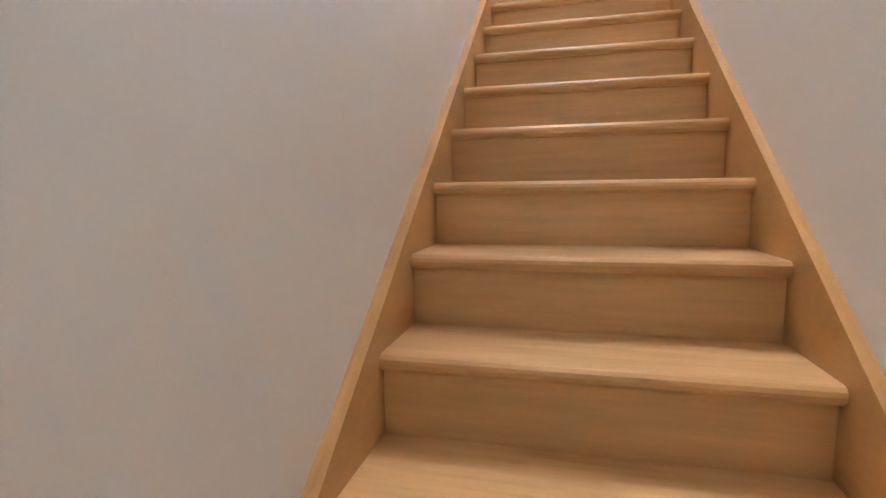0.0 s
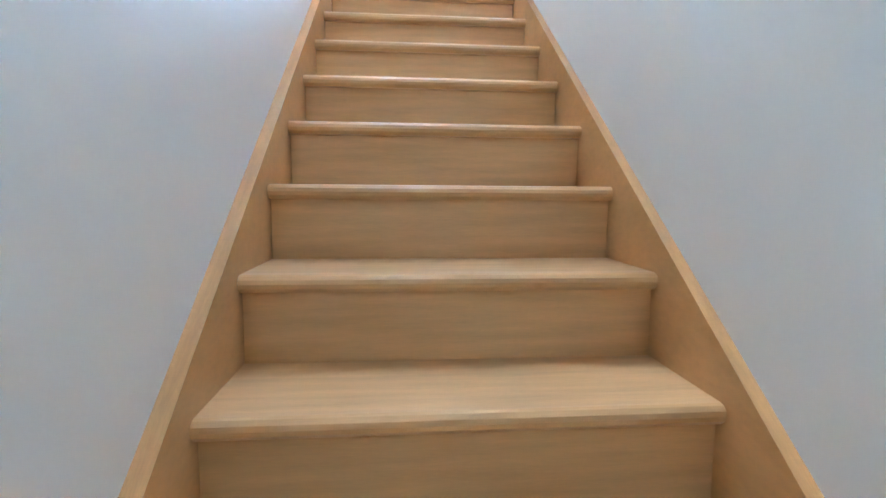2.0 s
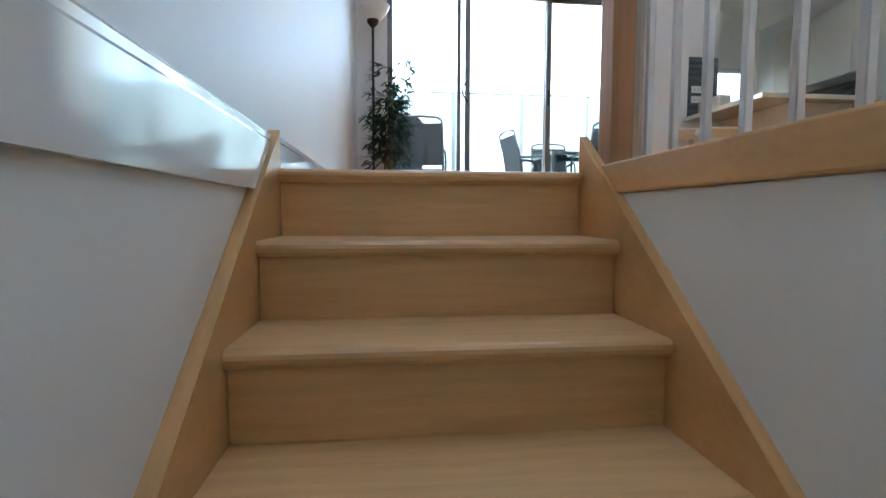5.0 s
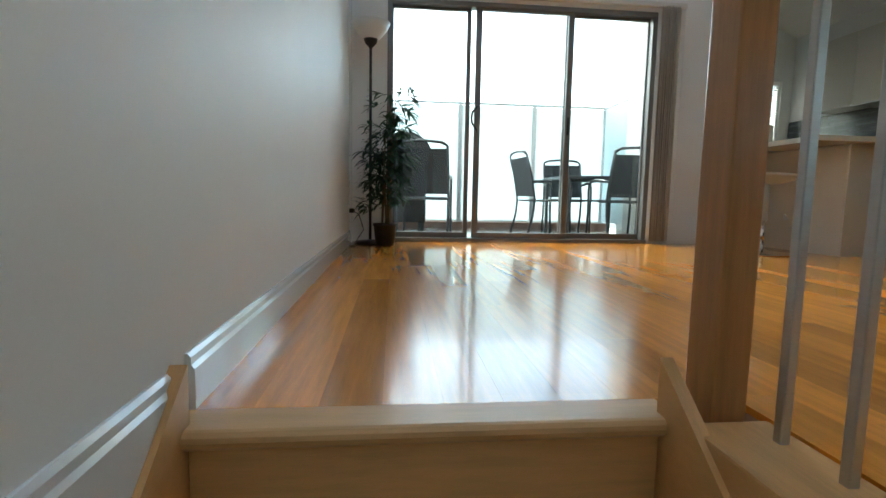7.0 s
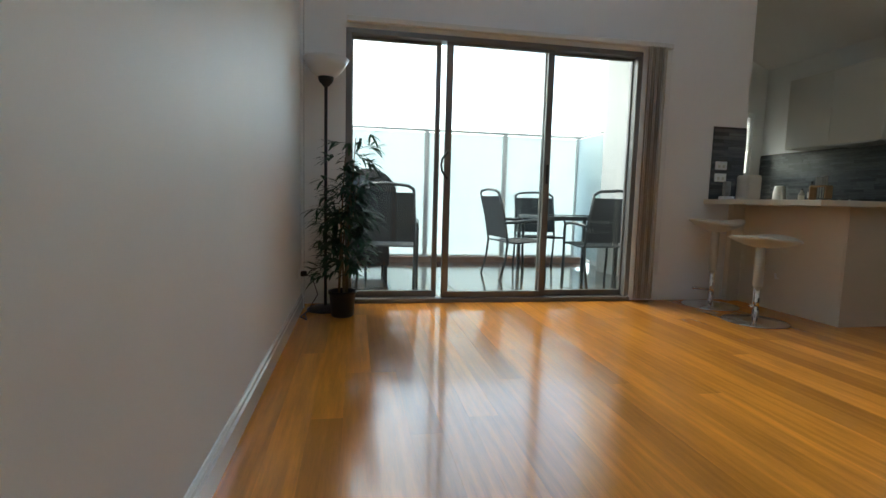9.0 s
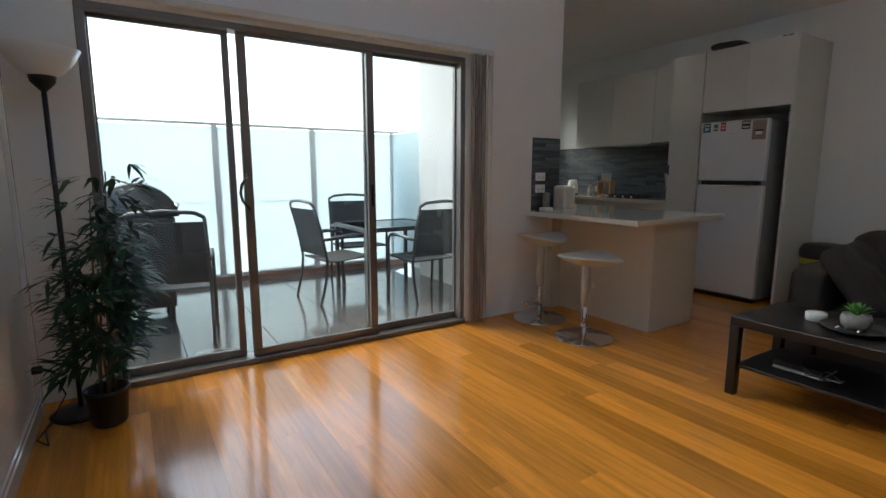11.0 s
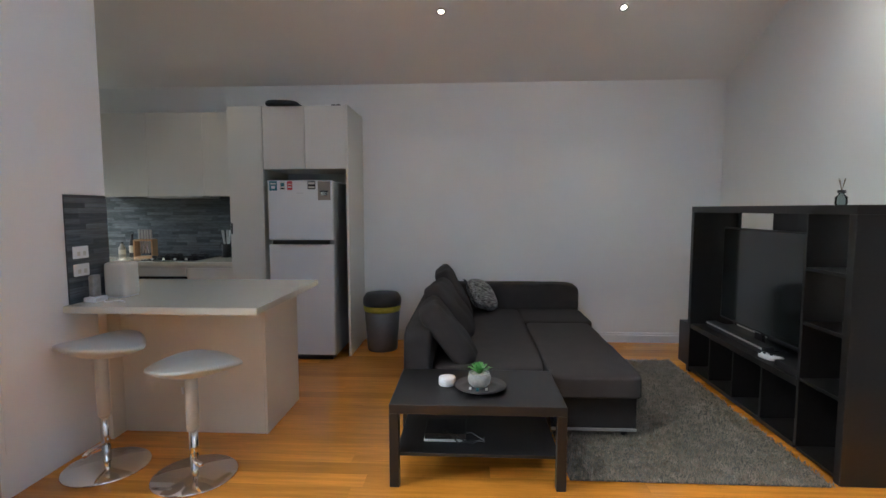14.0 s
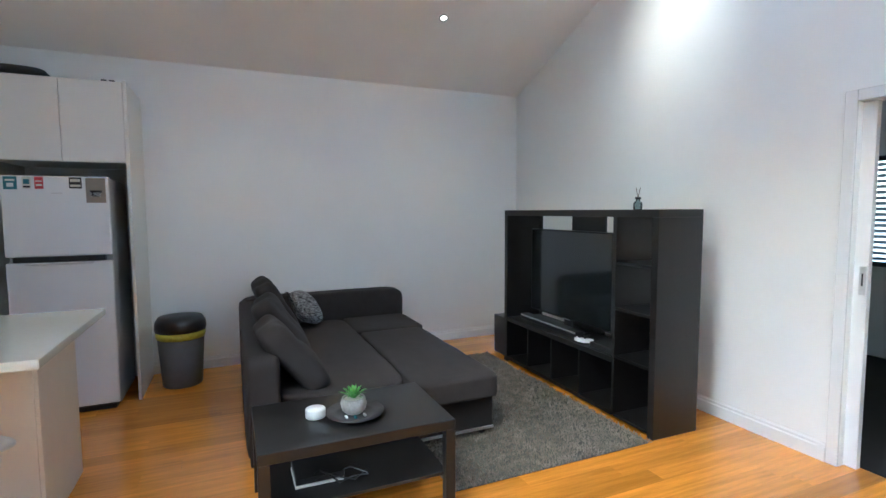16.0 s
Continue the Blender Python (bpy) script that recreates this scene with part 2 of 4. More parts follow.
def prism(poly, axis, a, b, bm=None):
    """A flat outline pushed along an axis from a to b: 'x' takes (y, z), 'y' (x, z), 'z' (x, y)."""
    bm = bm or bmesh.new()

    def at(p, h):
        return {"x": (h, p[0], p[1]), "y": (p[0], h, p[1]), "z": (p[0], p[1], h)}[axis]
    lo, hi = [bm.verts.new(at(p, a)) for p in poly], [bm.verts.new(at(p, b)) for p in poly]
    bm.faces.new(lo[::-1]), bm.faces.new(hi)
    for i in range(len(poly)):
        j = (i + 1) % len(poly)
        bm.faces.new((lo[i], lo[j], hi[j], hi[i]))
    bmesh.ops.recalc_face_normals(bm, faces=bm.faces)
    return bm


def cushion(sx, sy, sz, power=5, n=14, lump=0.012, seed=0):
    """A stuffed cushion about its centre, rounded, with a slightly uneven surface."""
    bm = bmesh.new()
    bmesh.ops.create_cube(bm, size=2)
    bmesh.ops.subdivide_edges(bm, edges=bm.edges, cuts=n, use_grid_fill=True)
    for v in bm.verts:
        c = v.co
        k = (abs(c.x) ** power + abs(c.y) ** power + abs(c.z) ** power) ** (1 / power)
        c = c / k
        v.co = Vector((c.x * sx / 2, c.y * sy / 2, c.z * sz / 2))
        v.co += v.co.normalized() * lump * noise.noise(v.co * 6 + Vector((seed, 0, 0)))
    return bm


def structure(name, bm, material, label, category, smooth=False):
    return tagged(part(name, bm, material, None, "", smooth), label, category, "", "structure")


def cut_wall(axis, a, b, u0, u1, z0, z1, holes=(), slope=None, bm=None):
    """A wall between a and b across its thickness, along u, with rectangular holes (u, u, z, z) right through it."""
    bm = bm or bmesh.new()
    us = sorted({u0, u1, *[h[0] for h in holes], *[h[1] for h in holes]})
    for s, e in zip(us, us[1:]):
        zs = [z0]
        for h in sorted(holes, key=lambda q: q[2]):
            if h[0] <= s + 1e-6 and h[1] >= e - 1e-6:
                zs += [h[2], h[3]]
        zs.append(z1)
        for lo, hi in zip(zs[::2], zs[1::2]):
            if hi - lo > 1e-4:
                if axis == "x":
                    box(a, b, s, e, lo, hi, bm=bm)
                else:
                    box(s, e, a, b, lo, hi, bm=bm)
    return bm

# ---- the large structure ----
RISE, GOING, WIDE, STEPS = 0.185, 0.24, 0.86, 14
LOW = -RISE * (STEPS + 1)
DOOR_Y, EAST, SOUTH, NORTH = 3.67, 6.2, -1.33, 6.1
KX = EAST
CORNER = 3.81
TOP, RIDGE = 4.2, 3.2


def ceiling_z(x):
    return 2.815 + 0.4 * (EAST - max(x, RIDGE))


structure("wall_west", box(-0.16, -0.03, -5.2, DOOR_Y, LOW - 0.1, TOP), PAINT, "smooth off-white painted wall along the stairs and room", "wall")
structure("wall_north", cut_wall("y", DOOR_Y, DOOR_Y + 0.14, -0.16, CORNER, -0.1, TOP, [(0.29, 2.76, -0.1, 2.13)]), PAINT,
          "off-white painted wall around the sliding glass door", "wall")
structure("wall_kitchen_west", box(3.67, CORNER, DOOR_Y + 0.14, NORTH, -0.1, TOP), PAINT, "off-white painted side wall of the kitchen recess", "wall")
structure("wall_kitchen_north", cut_wall("y", NORTH, NORTH + 0.14, 3.67, EAST + 0.14, -0.1, TOP, [(5.2, 6.03, 1.3, 2.2)]), PAINT,
          "off-white painted kitchen wall with a small window", "wall")
structure("wall_east", box(EAST, EAST + 0.14, SOUTH - 0.12, NORTH, -0.1, TOP), PAINT, "long off-white painted wall behind the sofa", "wall")
structure("wall_south", cut_wall("y", SOUTH - 0.12, SOUTH, 1.0, EAST, -0.1, TOP, [(1.86, 2.70, -0.1, 2.06)]), PAINT,
          "off-white painted wall behind the television unit with a doorway", "wall")
structure("wall_stair", box(0.886, 1.0, -5.2, SOUTH - 0.12, LOW - 0.1, TOP), PAINT, "smooth off-white painted wall beside the stairs", "wall")
structure("wall_stair_low", box(0.886, 1.0, SOUTH - 0.12, 0.16, LOW - 0.1, -0.07), PAINT, "low painted wall under the balustrade beside the stairs", "wall")
structure("wall_stair_end", box(-0.16, 1.0, -5.34, -5.2, LOW - 0.1, TOP), PAINT, "plain painted wall at the foot of the stairs", "wall")
structure("wall_stair_under", box(-0.03, 0.89, 0.1, 0.16, LOW - 0.1, -0.1), PAINT, "plain painted wall under the upper floor", "wall")
structure("lower_floor", box(-0.16, 1.0, -5.2, 0.16, LOW - 0.1, LOW), CARPET, "brown floor at the foot of the stairs", "floor")
# unseen ceiling holes: an inferred south skylight, two added to brighten room and stairs
bm = bmesh.new()
HOLES = ((3.4, 3.8, SOUTH + 0.45, -0.2), (1.5, 2.4, 2.2, 3.2), (-0.03, 0.88, -1.2, 0.4))
cx = sorted({-0.16, RIDGE, EAST + 0.14, *[h[0] for h in HOLES], *[h[1] for h in HOLES]})
cy = sorted({-5.34, NORTH + 0.14, *[h[2] for h in HOLES], *[h[3] for h in HOLES]})
for x0, x1 in zip(cx, cx[1:]):
    for y0, y1 in zip(cy, cy[1:]):
        if not any(h[0] <= x0 and h[1] >= x1 and h[2] <= y0 and h[3] >= y1 for h in HOLES):
            prism([(x0, ceiling_z(x0)), (x1, ceiling_z(x1)), (x1, ceiling_z(x1) + 0.12), (x0, ceiling_z(x0) + 0.12)], "y", y0, y1, bm)
structure("ceiling", bm, CEIL, "sloping plain painted ceiling", "ceiling")
# room beyond the sliding door
bm = cut_wall("y", -4.2, -4.08, 1.0, 6.2, -0.1, 2.7, [(3.75, 5.55, 0.9, 2.0)])
structure("wall_bedroom_south", bm, PAINT, "painted wall of the next room with a window", "wall")
structure("wall_bedroom_east", box(6.2, 6.32, -4.2, SOUTH - 0.12, -0.1, 2.7), PAINT, "painted side wall of the next room", "wall")
structure("ceiling_bedroom", box(1.0, 6.32, -4.2, SOUTH - 0.12, 2.7, 2.8), CEIL, "plain ceiling of the next room", "ceiling")
structure("floor_bedroom", box(1.0, 6.32, -4.2, SOUTH - 0.12, -0.1, -0.004), FABRIC_D, "dark carpet floor of the next room", "floor")

floor = structure("floor", prism([(-0.03, 0.03), (1.02, 0.03), (1.02, SOUTH - 0.12), (EAST, SOUTH - 0.12), (EAST, NORTH), (3.8, NORTH), (3.8, DOOR_Y + 0.14), (-0.03, DOOR_Y + 0.14)], "z", -0.1, -0.016),
                  SEAM, "polished honey-coloured timber board floor", "floor")


def skirting(name, x0, x1, y0, y1, side, z0=0.0, z1=0.108):
    """A moulded skirting board; side says which way its face looks."""
    t = 0.018
    prof = [(0, z0), (t, z0), (t, z1 - 0.03), (t * 0.65, z1 - 0.022), (t * 0.65, z1 - 0.008), (t * 0.3, z1), (0, z1)]
    if side in ("+x", "-x"):
        s = 1 if side == "+x" else -1
        bm = prism([(x0 + s * p, z) for p, z in prof], "y", y0, y1)
    else:
        s = 1 if side == "+y" else -1
        bm = prism([(y0 + s * p, z) for p, z in prof], "x", x0, x1)
    structure(name, bm, GLOSSY, "white gloss moulded skirting board", "skirting")


skirting("baseboard_west", -0.03, 0, 0.1, 3.5, "+x")
skirting("baseboard_east", EAST, 0, SOUTH, 2.52, "-x")
skirting("baseboard_south", 2.765, EAST, SOUTH, SOUTH, "+y")
skirting("baseboard_south_short", 1.02, 1.79, SOUTH, SOUTH, "+y")
skirting("baseboard_stair", -0.03, 0, -1.7, 0.02, "+x", -0.065, 0.098)
structure("trim_corner", box(-0.03, -0.006, 3.5, 3.535, 0, 3.6, 0.004), GLOSSY, "white vertical corner trim on the wall", "trim")

# staircase
stairs = thing("staircase", pose(0, 0, LOW), "closed beech staircase with rounded nosings between plaster walls", "staircase", "", "structure")
bm = bmesh.new()
d = 0.036
nose = [(0.27, 0), (0.27, -d), (0.012, -d), (0.003, -d * 0.75), (0, -d * 0.5), (0.002, -0.009), (0.009, -0.002), (0.016, 0)]
prism(nose, "x", 0.001, WIDE - 0.001, bm)
tread_mesh = mesh_of(bm, "tread", BEECH)
riser_mesh = mesh_of(box(0.002, WIDE - 0.002, 0.026, 0.042, -RISE, -d), "riser", BEECH)
for k in range(STEPS + 1):
    y, z = -k * GOING, -k * RISE - LOW
    if k:
        o = new("tread", tread_mesh)
        o.parent, o.location = stairs, (0, y, z)
    o = new("riser", riser_mesh)
    o.parent, o.location = stairs, (0, y, z)
top_nose = [(0.1, 0), (0.1, -d), (0.012, -d), (0.003, -d * 0.75), (0, -d * 0.5), (0.002, -0.009), (0.009, -0.002), (0.016, 0)]
part("landing_nosing", prism([(p, q - LOW) for p, q in top_nose], "x", -0.028, WIDE + 0.028), BEECH, stairs)
s = RISE / GOING
outline = [(0.04, 0.107), (0.04, -0.3), (-3.0, -3.0 * s - 0.36), (-3.3, LOW), (-3.6, LOW), (-3.6, -3.6 * s + 0.068)]
for x0, x1 in ((-0.03, 0.0), (WIDE, WIDE + 0.026)):
    part("stringer", prism([(p, max(q, LOW) - LOW) for p, q in outline], "x", x0, x1), BEECH_Y, stairs)
for x, y, z, w in ((0.48, -1.890, -1.620, 0.016), (0.74, -1.410, -1.160, 0.014), (0.11, -0.930, -0.840, 0.018), (0.51, -1.170, -1.040, 0.012), (0.63, -0.930, -0.890, 0.007), (0.19, 0.030, -0.170, 0.004), (0.15, -1.650, -1.450, 0.005), (0.12, -1.890, -1.620, 0.008), (0.16, -1.650, -1.450, 0.010)):
    part("knot", box(x - w, x + w, y - 0.0012, y + 0.002, z - 0.0022 - LOW, z + 0.0022 - LOW, 0.001), SEAM_DARK, stairs, "small dark knot in the wood")
structure("stair_wall_cap", box(0.872, 1.03, SOUTH - 0.12, -0.032, -0.068, 0.012, 0.006, 2), BEECH_Y, "beech capping board on top of the stair wall", "capping")

# balustrade
rail = thing("balustrade", pose(0.95, 0, 0.012), "timber and metal balustrade with square metal balusters", "balustrade")
part("newel_post", box(-0.022, 0.046, -0.022, 0.064, -0.08, 1.1, 0.005, 2), NEWEL, rail, "brown timber newel post")
part("handrail", box(0.0, 0.062, SOUTH - 0.02, 0.02, 0.93, 0.985, 0.012, 3), NEWEL, rail, "brown timber handrail")
bal = mesh_of(box(-0.009, 0.009, -0.009, 0.009, -0.002, 0.94, 0.002), "baluster", ALU)
for i in range(9):
    o = new("baluster", bal)
    o.parent, o.location = rail, (0.04, -0.112 - 0.122 * i, 0)

# ---- sliding glass door ----
slider = thing("sliding_door", pose(0.29, DOOR_Y, 0), "bronze aluminium three-panel sliding glass door onto the balcony", "glass door", "", "structure")
W = 2.47
part("head", box(0, W, 0.0, 0.12, 2.09, 2.13, 0.004), DOORFRAME, slider)
part("sill", box(0, W, -0.02, 0.12, -0.016, 0.035, 0.004), DOORFRAME, slider)
part("jamb", box(0, 0.045, 0.0, 0.12, 0.035, 2.09, 0.004), DOORFRAME, slider)
part("jamb", box(W - 0.045, W, 0.0, 0.12, 0.035, 2.09, 0.004), DOORFRAME, slider)


def sash(x0, x1, y, left, right):
    p = part("door_panel", box(x0, x1, y, y + 0.03, 0.035, 0.085, 0.003), DOORFRAME, slider)
    part("top_rail", box(x0, x1, y, y + 0.03, 2.068, 2.09, 0.003), DOORFRAME, p)
    part("stile", box(x0, x0 + left, y, y + 0.03, 0.085, 2.068, 0.003), DOORFRAME, p)
    part("stile", box(x1 - right, x1, y, y + 0.03, 0.085, 2.068, 0.003), DOORFRAME, p)
    g = part("pane", box(x0 + left, x1 - right, y + 0.012, y + 0.018, 0.085, 2.068), GLASS, p)
    g.visible_shadow = False
    return p


sash(0.045, 0.75, 0.07, 0.01, 0.04)
p2 = sash(0.785, 1.69, 0.02, 0.055, 0.055)
sash(1.63, W - 0.045, 0.07, 0.05, 0.01)
handle = tube([(0.81, 0.02, 1.0), (0.8, -0.02, 1.02), (0.76, -0.035, 1.07), (0.75, -0.035, 1.12), (0.76, -0.035, 1.17), (0.8, -0.02, 1.22), (0.81, 0.02, 1.24)], 0.009)
part("handle", handle, RUBBER, p2, "black curved pull handle", True)
part("lock", box(1.652, 1.675, 0.008, 0.02, 1.0, 1.16, 0.004), RUBBER, p2)
# vertical blind drawn aside
blind = thing("vertical_blind", pose(2.745, DOOR_Y - 0.005, 0), "beige vertical blind drawn into a stack beside the glass door", "blind")
part("head_rail", box(-2.45, 0.26, -0.05, -0.005, 2.16, 2.2, 0.003), LAMINATE, blind, "slim pale head rail")
for i in range(9):
    bm = box(-0.055, 0.055, -0.0015, 0.0015, 0.03, 2.16)
    bmesh.ops.rotate(bm, verts=bm.verts, cent=(0, 0, 0), matrix=Matrix.Rotation(radians(52 + 4 * math.sin(i * 2.1)), 3, "Z"))
    bmesh.ops.translate(bm, verts=bm.verts, vec=(0.02 + i * 0.02, -0.066, 0))
    part("slat", bm, BLIND, blind)
part("cord", tube([(0.255, -0.03, 2.16), (0.258, -0.03, 0.25)], 0.002, 6), WHITE, blind)

# ---- downlights ----
for x, y in ((5.25, 1.60), (5.25, 0.02), (5.0, 4.08)):
    z = ceiling_z(x)
    dl = thing("downlight", pose(x, y, z, 0, 21.8, 0), "small round recessed ceiling downlight, switched on", "downlight", "ceiling downlights")
    part("rim", turned([(0.019, -0.002), (0.021, -0.006), (0.042, -0.006), (0.044, 0.0), (0.04, 0.002)]), ALU, dl, "", True)
    part("lens", turned([(0.0, -0.003), (0.019, -0.003), (0.019, 0.0)]), DOWNLIGHT, dl, "glowing white lens")
    ld = bpy.data.lights.new("downlight_lamp", "SPOT")
    ld.energy, ld.color, ld.spot_size, ld.spot_blend, ld.shadow_soft_size = LAMP, (1.0, 0.86, 0.68), radians(100), 0.7, 0.04
    lo = new("downlight_lamp", ld)
    lo.matrix_world = look((x, y, z - 0.03), (x, y, 0))

# ---- balcony ----
BF = -0.02
structure("ground", box(-400, 400, -400, 400, -3.2, -3.0), GROUND, "ground far below the balcony", "ground")
balcony_floor = structure("balcony_floor", box(-0.5, 3.67, DOOR_Y + 0.14, 6.8, -0.2, BF - 0.008), GROUT, "wet grey tiled balcony floor", "floor")
structure("wall_balcony", box(3.48, 3.668, DOOR_Y + 0.14, 5.65, -0.2, 3.4), RENDER, "pale rendered outside wall beside the balcony", "wall")
structure("wall_balcony_west", box(-0.62, -0.5, DOOR_Y + 0.14, 6.8, -0.2, 1.6), RENDER, "pale rendered side wall of the balcony", "wall")
structure("curb", box(-0.5, 3.66, 6.43, 6.65, -0.2, 0.05), CURB, "low red-brown curb under the balcony screen", "curb")
screen = thing("balcony_screen", pose(0, 6.5, BF), "frosted glass balcony screen with grey metal posts", "balustrade")
xs = [-0.45, 0.2, 1.32, 2.43, 3.53]
for a, b in zip(xs, xs[1:]):
    part("glass_panel", box(a + 0.03, b - 0.03, -0.005, 0.005, 0.1, 1.77), FROST, screen, "frosted glass panel")
for x in xs:
    p = part("post", box(x - 0.03, x + 0.03, -0.03, 0.03, 0.07, 1.79, 0.004), POST, screen)
    part("foot_plate", box(x - 0.055, x + 0.055, -0.06, 0.06, 0.07, 0.085, 0.003), POST, p)
part("top_rail", box(-0.48, 3.56, -0.025, 0.025, 1.79, 1.82, 0.004), POST, screen)
part("bottom_rail", box(-0.42, 3.5, -0.02, 0.02, 0.075, 0.1, 0.003), POST, screen)
part("glass_panel", box(3.525, 3.535, -0.79, -0.03, 0.1, 1.77), FROST, screen, "frosted glass panel")
part("post", box(3.5, 3.56, -0.845, -0.79, 0.02, 1.79, 0.004), POST, screen)
part("top_rail", box(3.505, 3.555, -0.845, -0.025, 1.79, 1.82, 0.004), POST, screen)
dot = mesh_of(turned([(0.0, 0.0), (0.018, 0.0), (0.018, 0.002), (0.0, 0.002)], 10), "dot", WHITE)
for i in range(34):
    o = new("dot", dot)
    o.parent = screen
    o.matrix_local = pose(0.3 + 0.088 * i, -0.0052, 0.93, 90, 0, 0)


def patio_chair(m, label):
    c = thing("patio_chair", m, label, "chair", "balcony chairs")
    for s in (-1, 1):
        x = s * 0.27
        part("back_leg", tube([(x, -0.3, 0), (x, -0.24, 0.22), (x, -0.22, 0.42), (x * 0.98, -0.27, 0.7), (x * 0.96, -0.34, 0.95)], 0.014, 8), DARKFRAME, c, "", True)
        part("front_leg", tube([(x, 0.26, 0), (x, 0.24, 0.3), (x, 0.25, 0.56), (x, 0.23, 0.62), (x, 0.18, 0.645)], 0.014, 8), DARKFRAME, c, "", True)
        part("armrest", tube([(x, 0.2, 0.642), (x, 0.05, 0.655), (x, -0.12, 0.64), (x, -0.27, 0.63)], [0.017, 0.02, 0.02, 0.014], 8), DARKFRAME, c, "", True)
    part("top_rail", tube([(-0.26, -0.34, 0.95), (-0.2, -0.35, 0.985), (0, -0.355, 1.0), (0.2, -0.35, 0.985), (0.26, -0.34, 0.95)], 0.015, 8), DARKFRAME, c, "", True)
    part("seat_rail", tube([(-0.27, 0.25, 0.42), (0.27, 0.25, 0.42)], 0.013, 8), DARKFRAME, c, "", True)
    seat = [(0.27, 0.43), (0.1, 0.425), (-0.1, 0.41), (-0.2, 0.42), (-0.21, 0.405), (-0.1, 0.395), (0.1, 0.41), (0.27, 0.415)]
    part("seat", prism(seat, "x", -0.26, 0.26), SLING, c, "black sling fabric seat")
    back = [(-0.215, 0.46), (-0.265, 0.7), (-0.325, 0.92), (-0.34, 0.92), (-0.28, 0.7), (-0.23, 0.46)]
    part("backrest", prism(back, "x", -0.255, 0.255), SLING, c, "black sling fabric back")
    return c


ch = patio_chair(pose(0.7, 4.62, BF, 0, 0, -10), "dark metal sling chair beside the barbecue on the balcony")
for x, y, a in ((2.2, 5.2, -82), (2.97, 4.70, 3), (2.76, 5.9, 174)):
    o = copy_thing(ch, pose(x, y, BF, 0, 0, a))
    o["label"] = "dark metal sling armchair at the glass patio table"

table = thing("patio_table", pose(2.86, 5.3, BF), "square dark metal patio table with a glass top", "table")
part("tabletop", box(-0.45, 0.45, -0.42, 0.42, 0.7, 0.708, 0.003), TINT, table, "tinted glass top")
part("frame", box(-0.46, 0.46, -0.43, -0.4, 0.67, 0.715, 0.004, bm=box(-0.46, 0.46, 0.4, 0.43, 0.67, 0.715, 0.004, bm=box(-0.46, -0.43, -0.4, 0.4, 0.67, 0.715, 0.004, bm=box(0.43, 0.46, -0.4, 0.4, 0.67, 0.715, 0.004)))), DARKFRAME, table)
for sx in (-1, 1):
    for sy in (-1, 1):
        part("leg", box(sx * 0.44 - 0.02, sx * 0.44 + 0.02, sy * 0.41 - 0.02, sy * 0.41 + 0.02, 0, 0.67, 0.004), DARKFRAME, table)

bbq = thing("barbecue", pose(0.5, 5.42, BF, 0, 0, 90), "black hooded barbecue on a cart standing on the balcony", "barbecue")
part("cart", box(-0.3, 0.3, -0.24, 0.24, 0.12, 0.72, 0.01), RUBBER, bbq)
part("firebox", box(-0.4, 0.4, -0.27, 0.27, 0.74, 0.9, 0.02, 2), RUBBER, bbq)
hood = [(0.3 * math.cos(a), 0.905 + 0.27 * math.sin(a)) for a in [math.pi * i / 14 for i in range(15)]]
part("hood", prism(hood, "x", -0.4, 0.4), RUBBER, bbq, "rounded black hood", True)
part("handle", tube([(-0.3, -0.3, 0.98), (0.3, -0.3, 0.98)], 0.014), SILVER, bbq, "", True)
part("side_shelf", box(0.4, 0.66, -0.22, 0.22, 0.86, 0.89, 0.006), DARKFRAME, bbq)
for sx in (-1, 1):
    for sy in (-1, 1):
        part("leg", box(sx * 0.28 - 0.02, sx * 0.28 + 0.02, sy * 0.2 - 0.02, sy * 0.2 + 0.02, 0, 0.12), RUBBER, bbq)
planter = thing("planter", pose(3.3, 4.2, BF), "dark square planter with bare twigs on the balcony", "planter")
part("tub", box(-0.16, 0.16, -0.16, 0.16, 0, 0.46, 0.012, 2), DARKFRAME, planter)
rng = random.Random(5)
bm = bmesh.new()
for i in range(9):
    x, y = rng.uniform(-0.08, 0.08), rng.uniform(-0.08, 0.08)
    tube([(x, y, 0.4), (x * 1.6 + rng.uniform(-0.05, 0.05), y * 1.6, 0.8), (x * 2 + rng.uniform(-0.1, 0.1), y * 2.2, rng.uniform(0.95, 1.2))], [0.006, 0.004, 0.002], 5, bm)
part("twigs", bm, CANE, planter)
rng = random.Random(8)
for x, y, h in ((20.65, 48, 7.9), (27.86, 48, 8.35)):
    tree = thing("tree", pose(x, y, -3.0), "dark leafy tree far beyond the balcony", "tree", "far trees")
    part("trunk", tube([(0, 0, 0), (0.1, 0, 2), (0, 0.1, h - 2.2)], [0.22, 0.17, 0.08], 8), CANE, tree)
    vs, fs = [], []
    for i in range(700):
        a, b, r = rng.uniform(0, 6.283), rng.uniform(-0.6, 1.57), 1.7 * rng.uniform(0.3, 1) ** 0.5
        c = Vector((r * math.cos(a) * math.cos(b), r * math.sin(a) * math.cos(b), h - 1.7 + 1.1 * r / 1.1 * math.sin(b) * 0.9))
        d1, d2 = Vector((rng.gauss(0, 1), rng.gauss(0, 1), rng.gauss(0, 1))).normalized() * 0.2, Vector((rng.gauss(0, 1), rng.gauss(0, 1), rng.gauss(0, 1))).normalized() * 0.12
        k = len(vs)
        vs += [c - d1, c + d2, c + d1, c - d2]
        fs.append((k, k + 1, k + 2, k + 3))
    me = bpy.data.meshes.new("crown")
    me.from_pydata([tuple(v) for v in vs], [], fs)
    me.materials.append(LEAF)
    cr = new("crown", me)
    cr.parent = tree

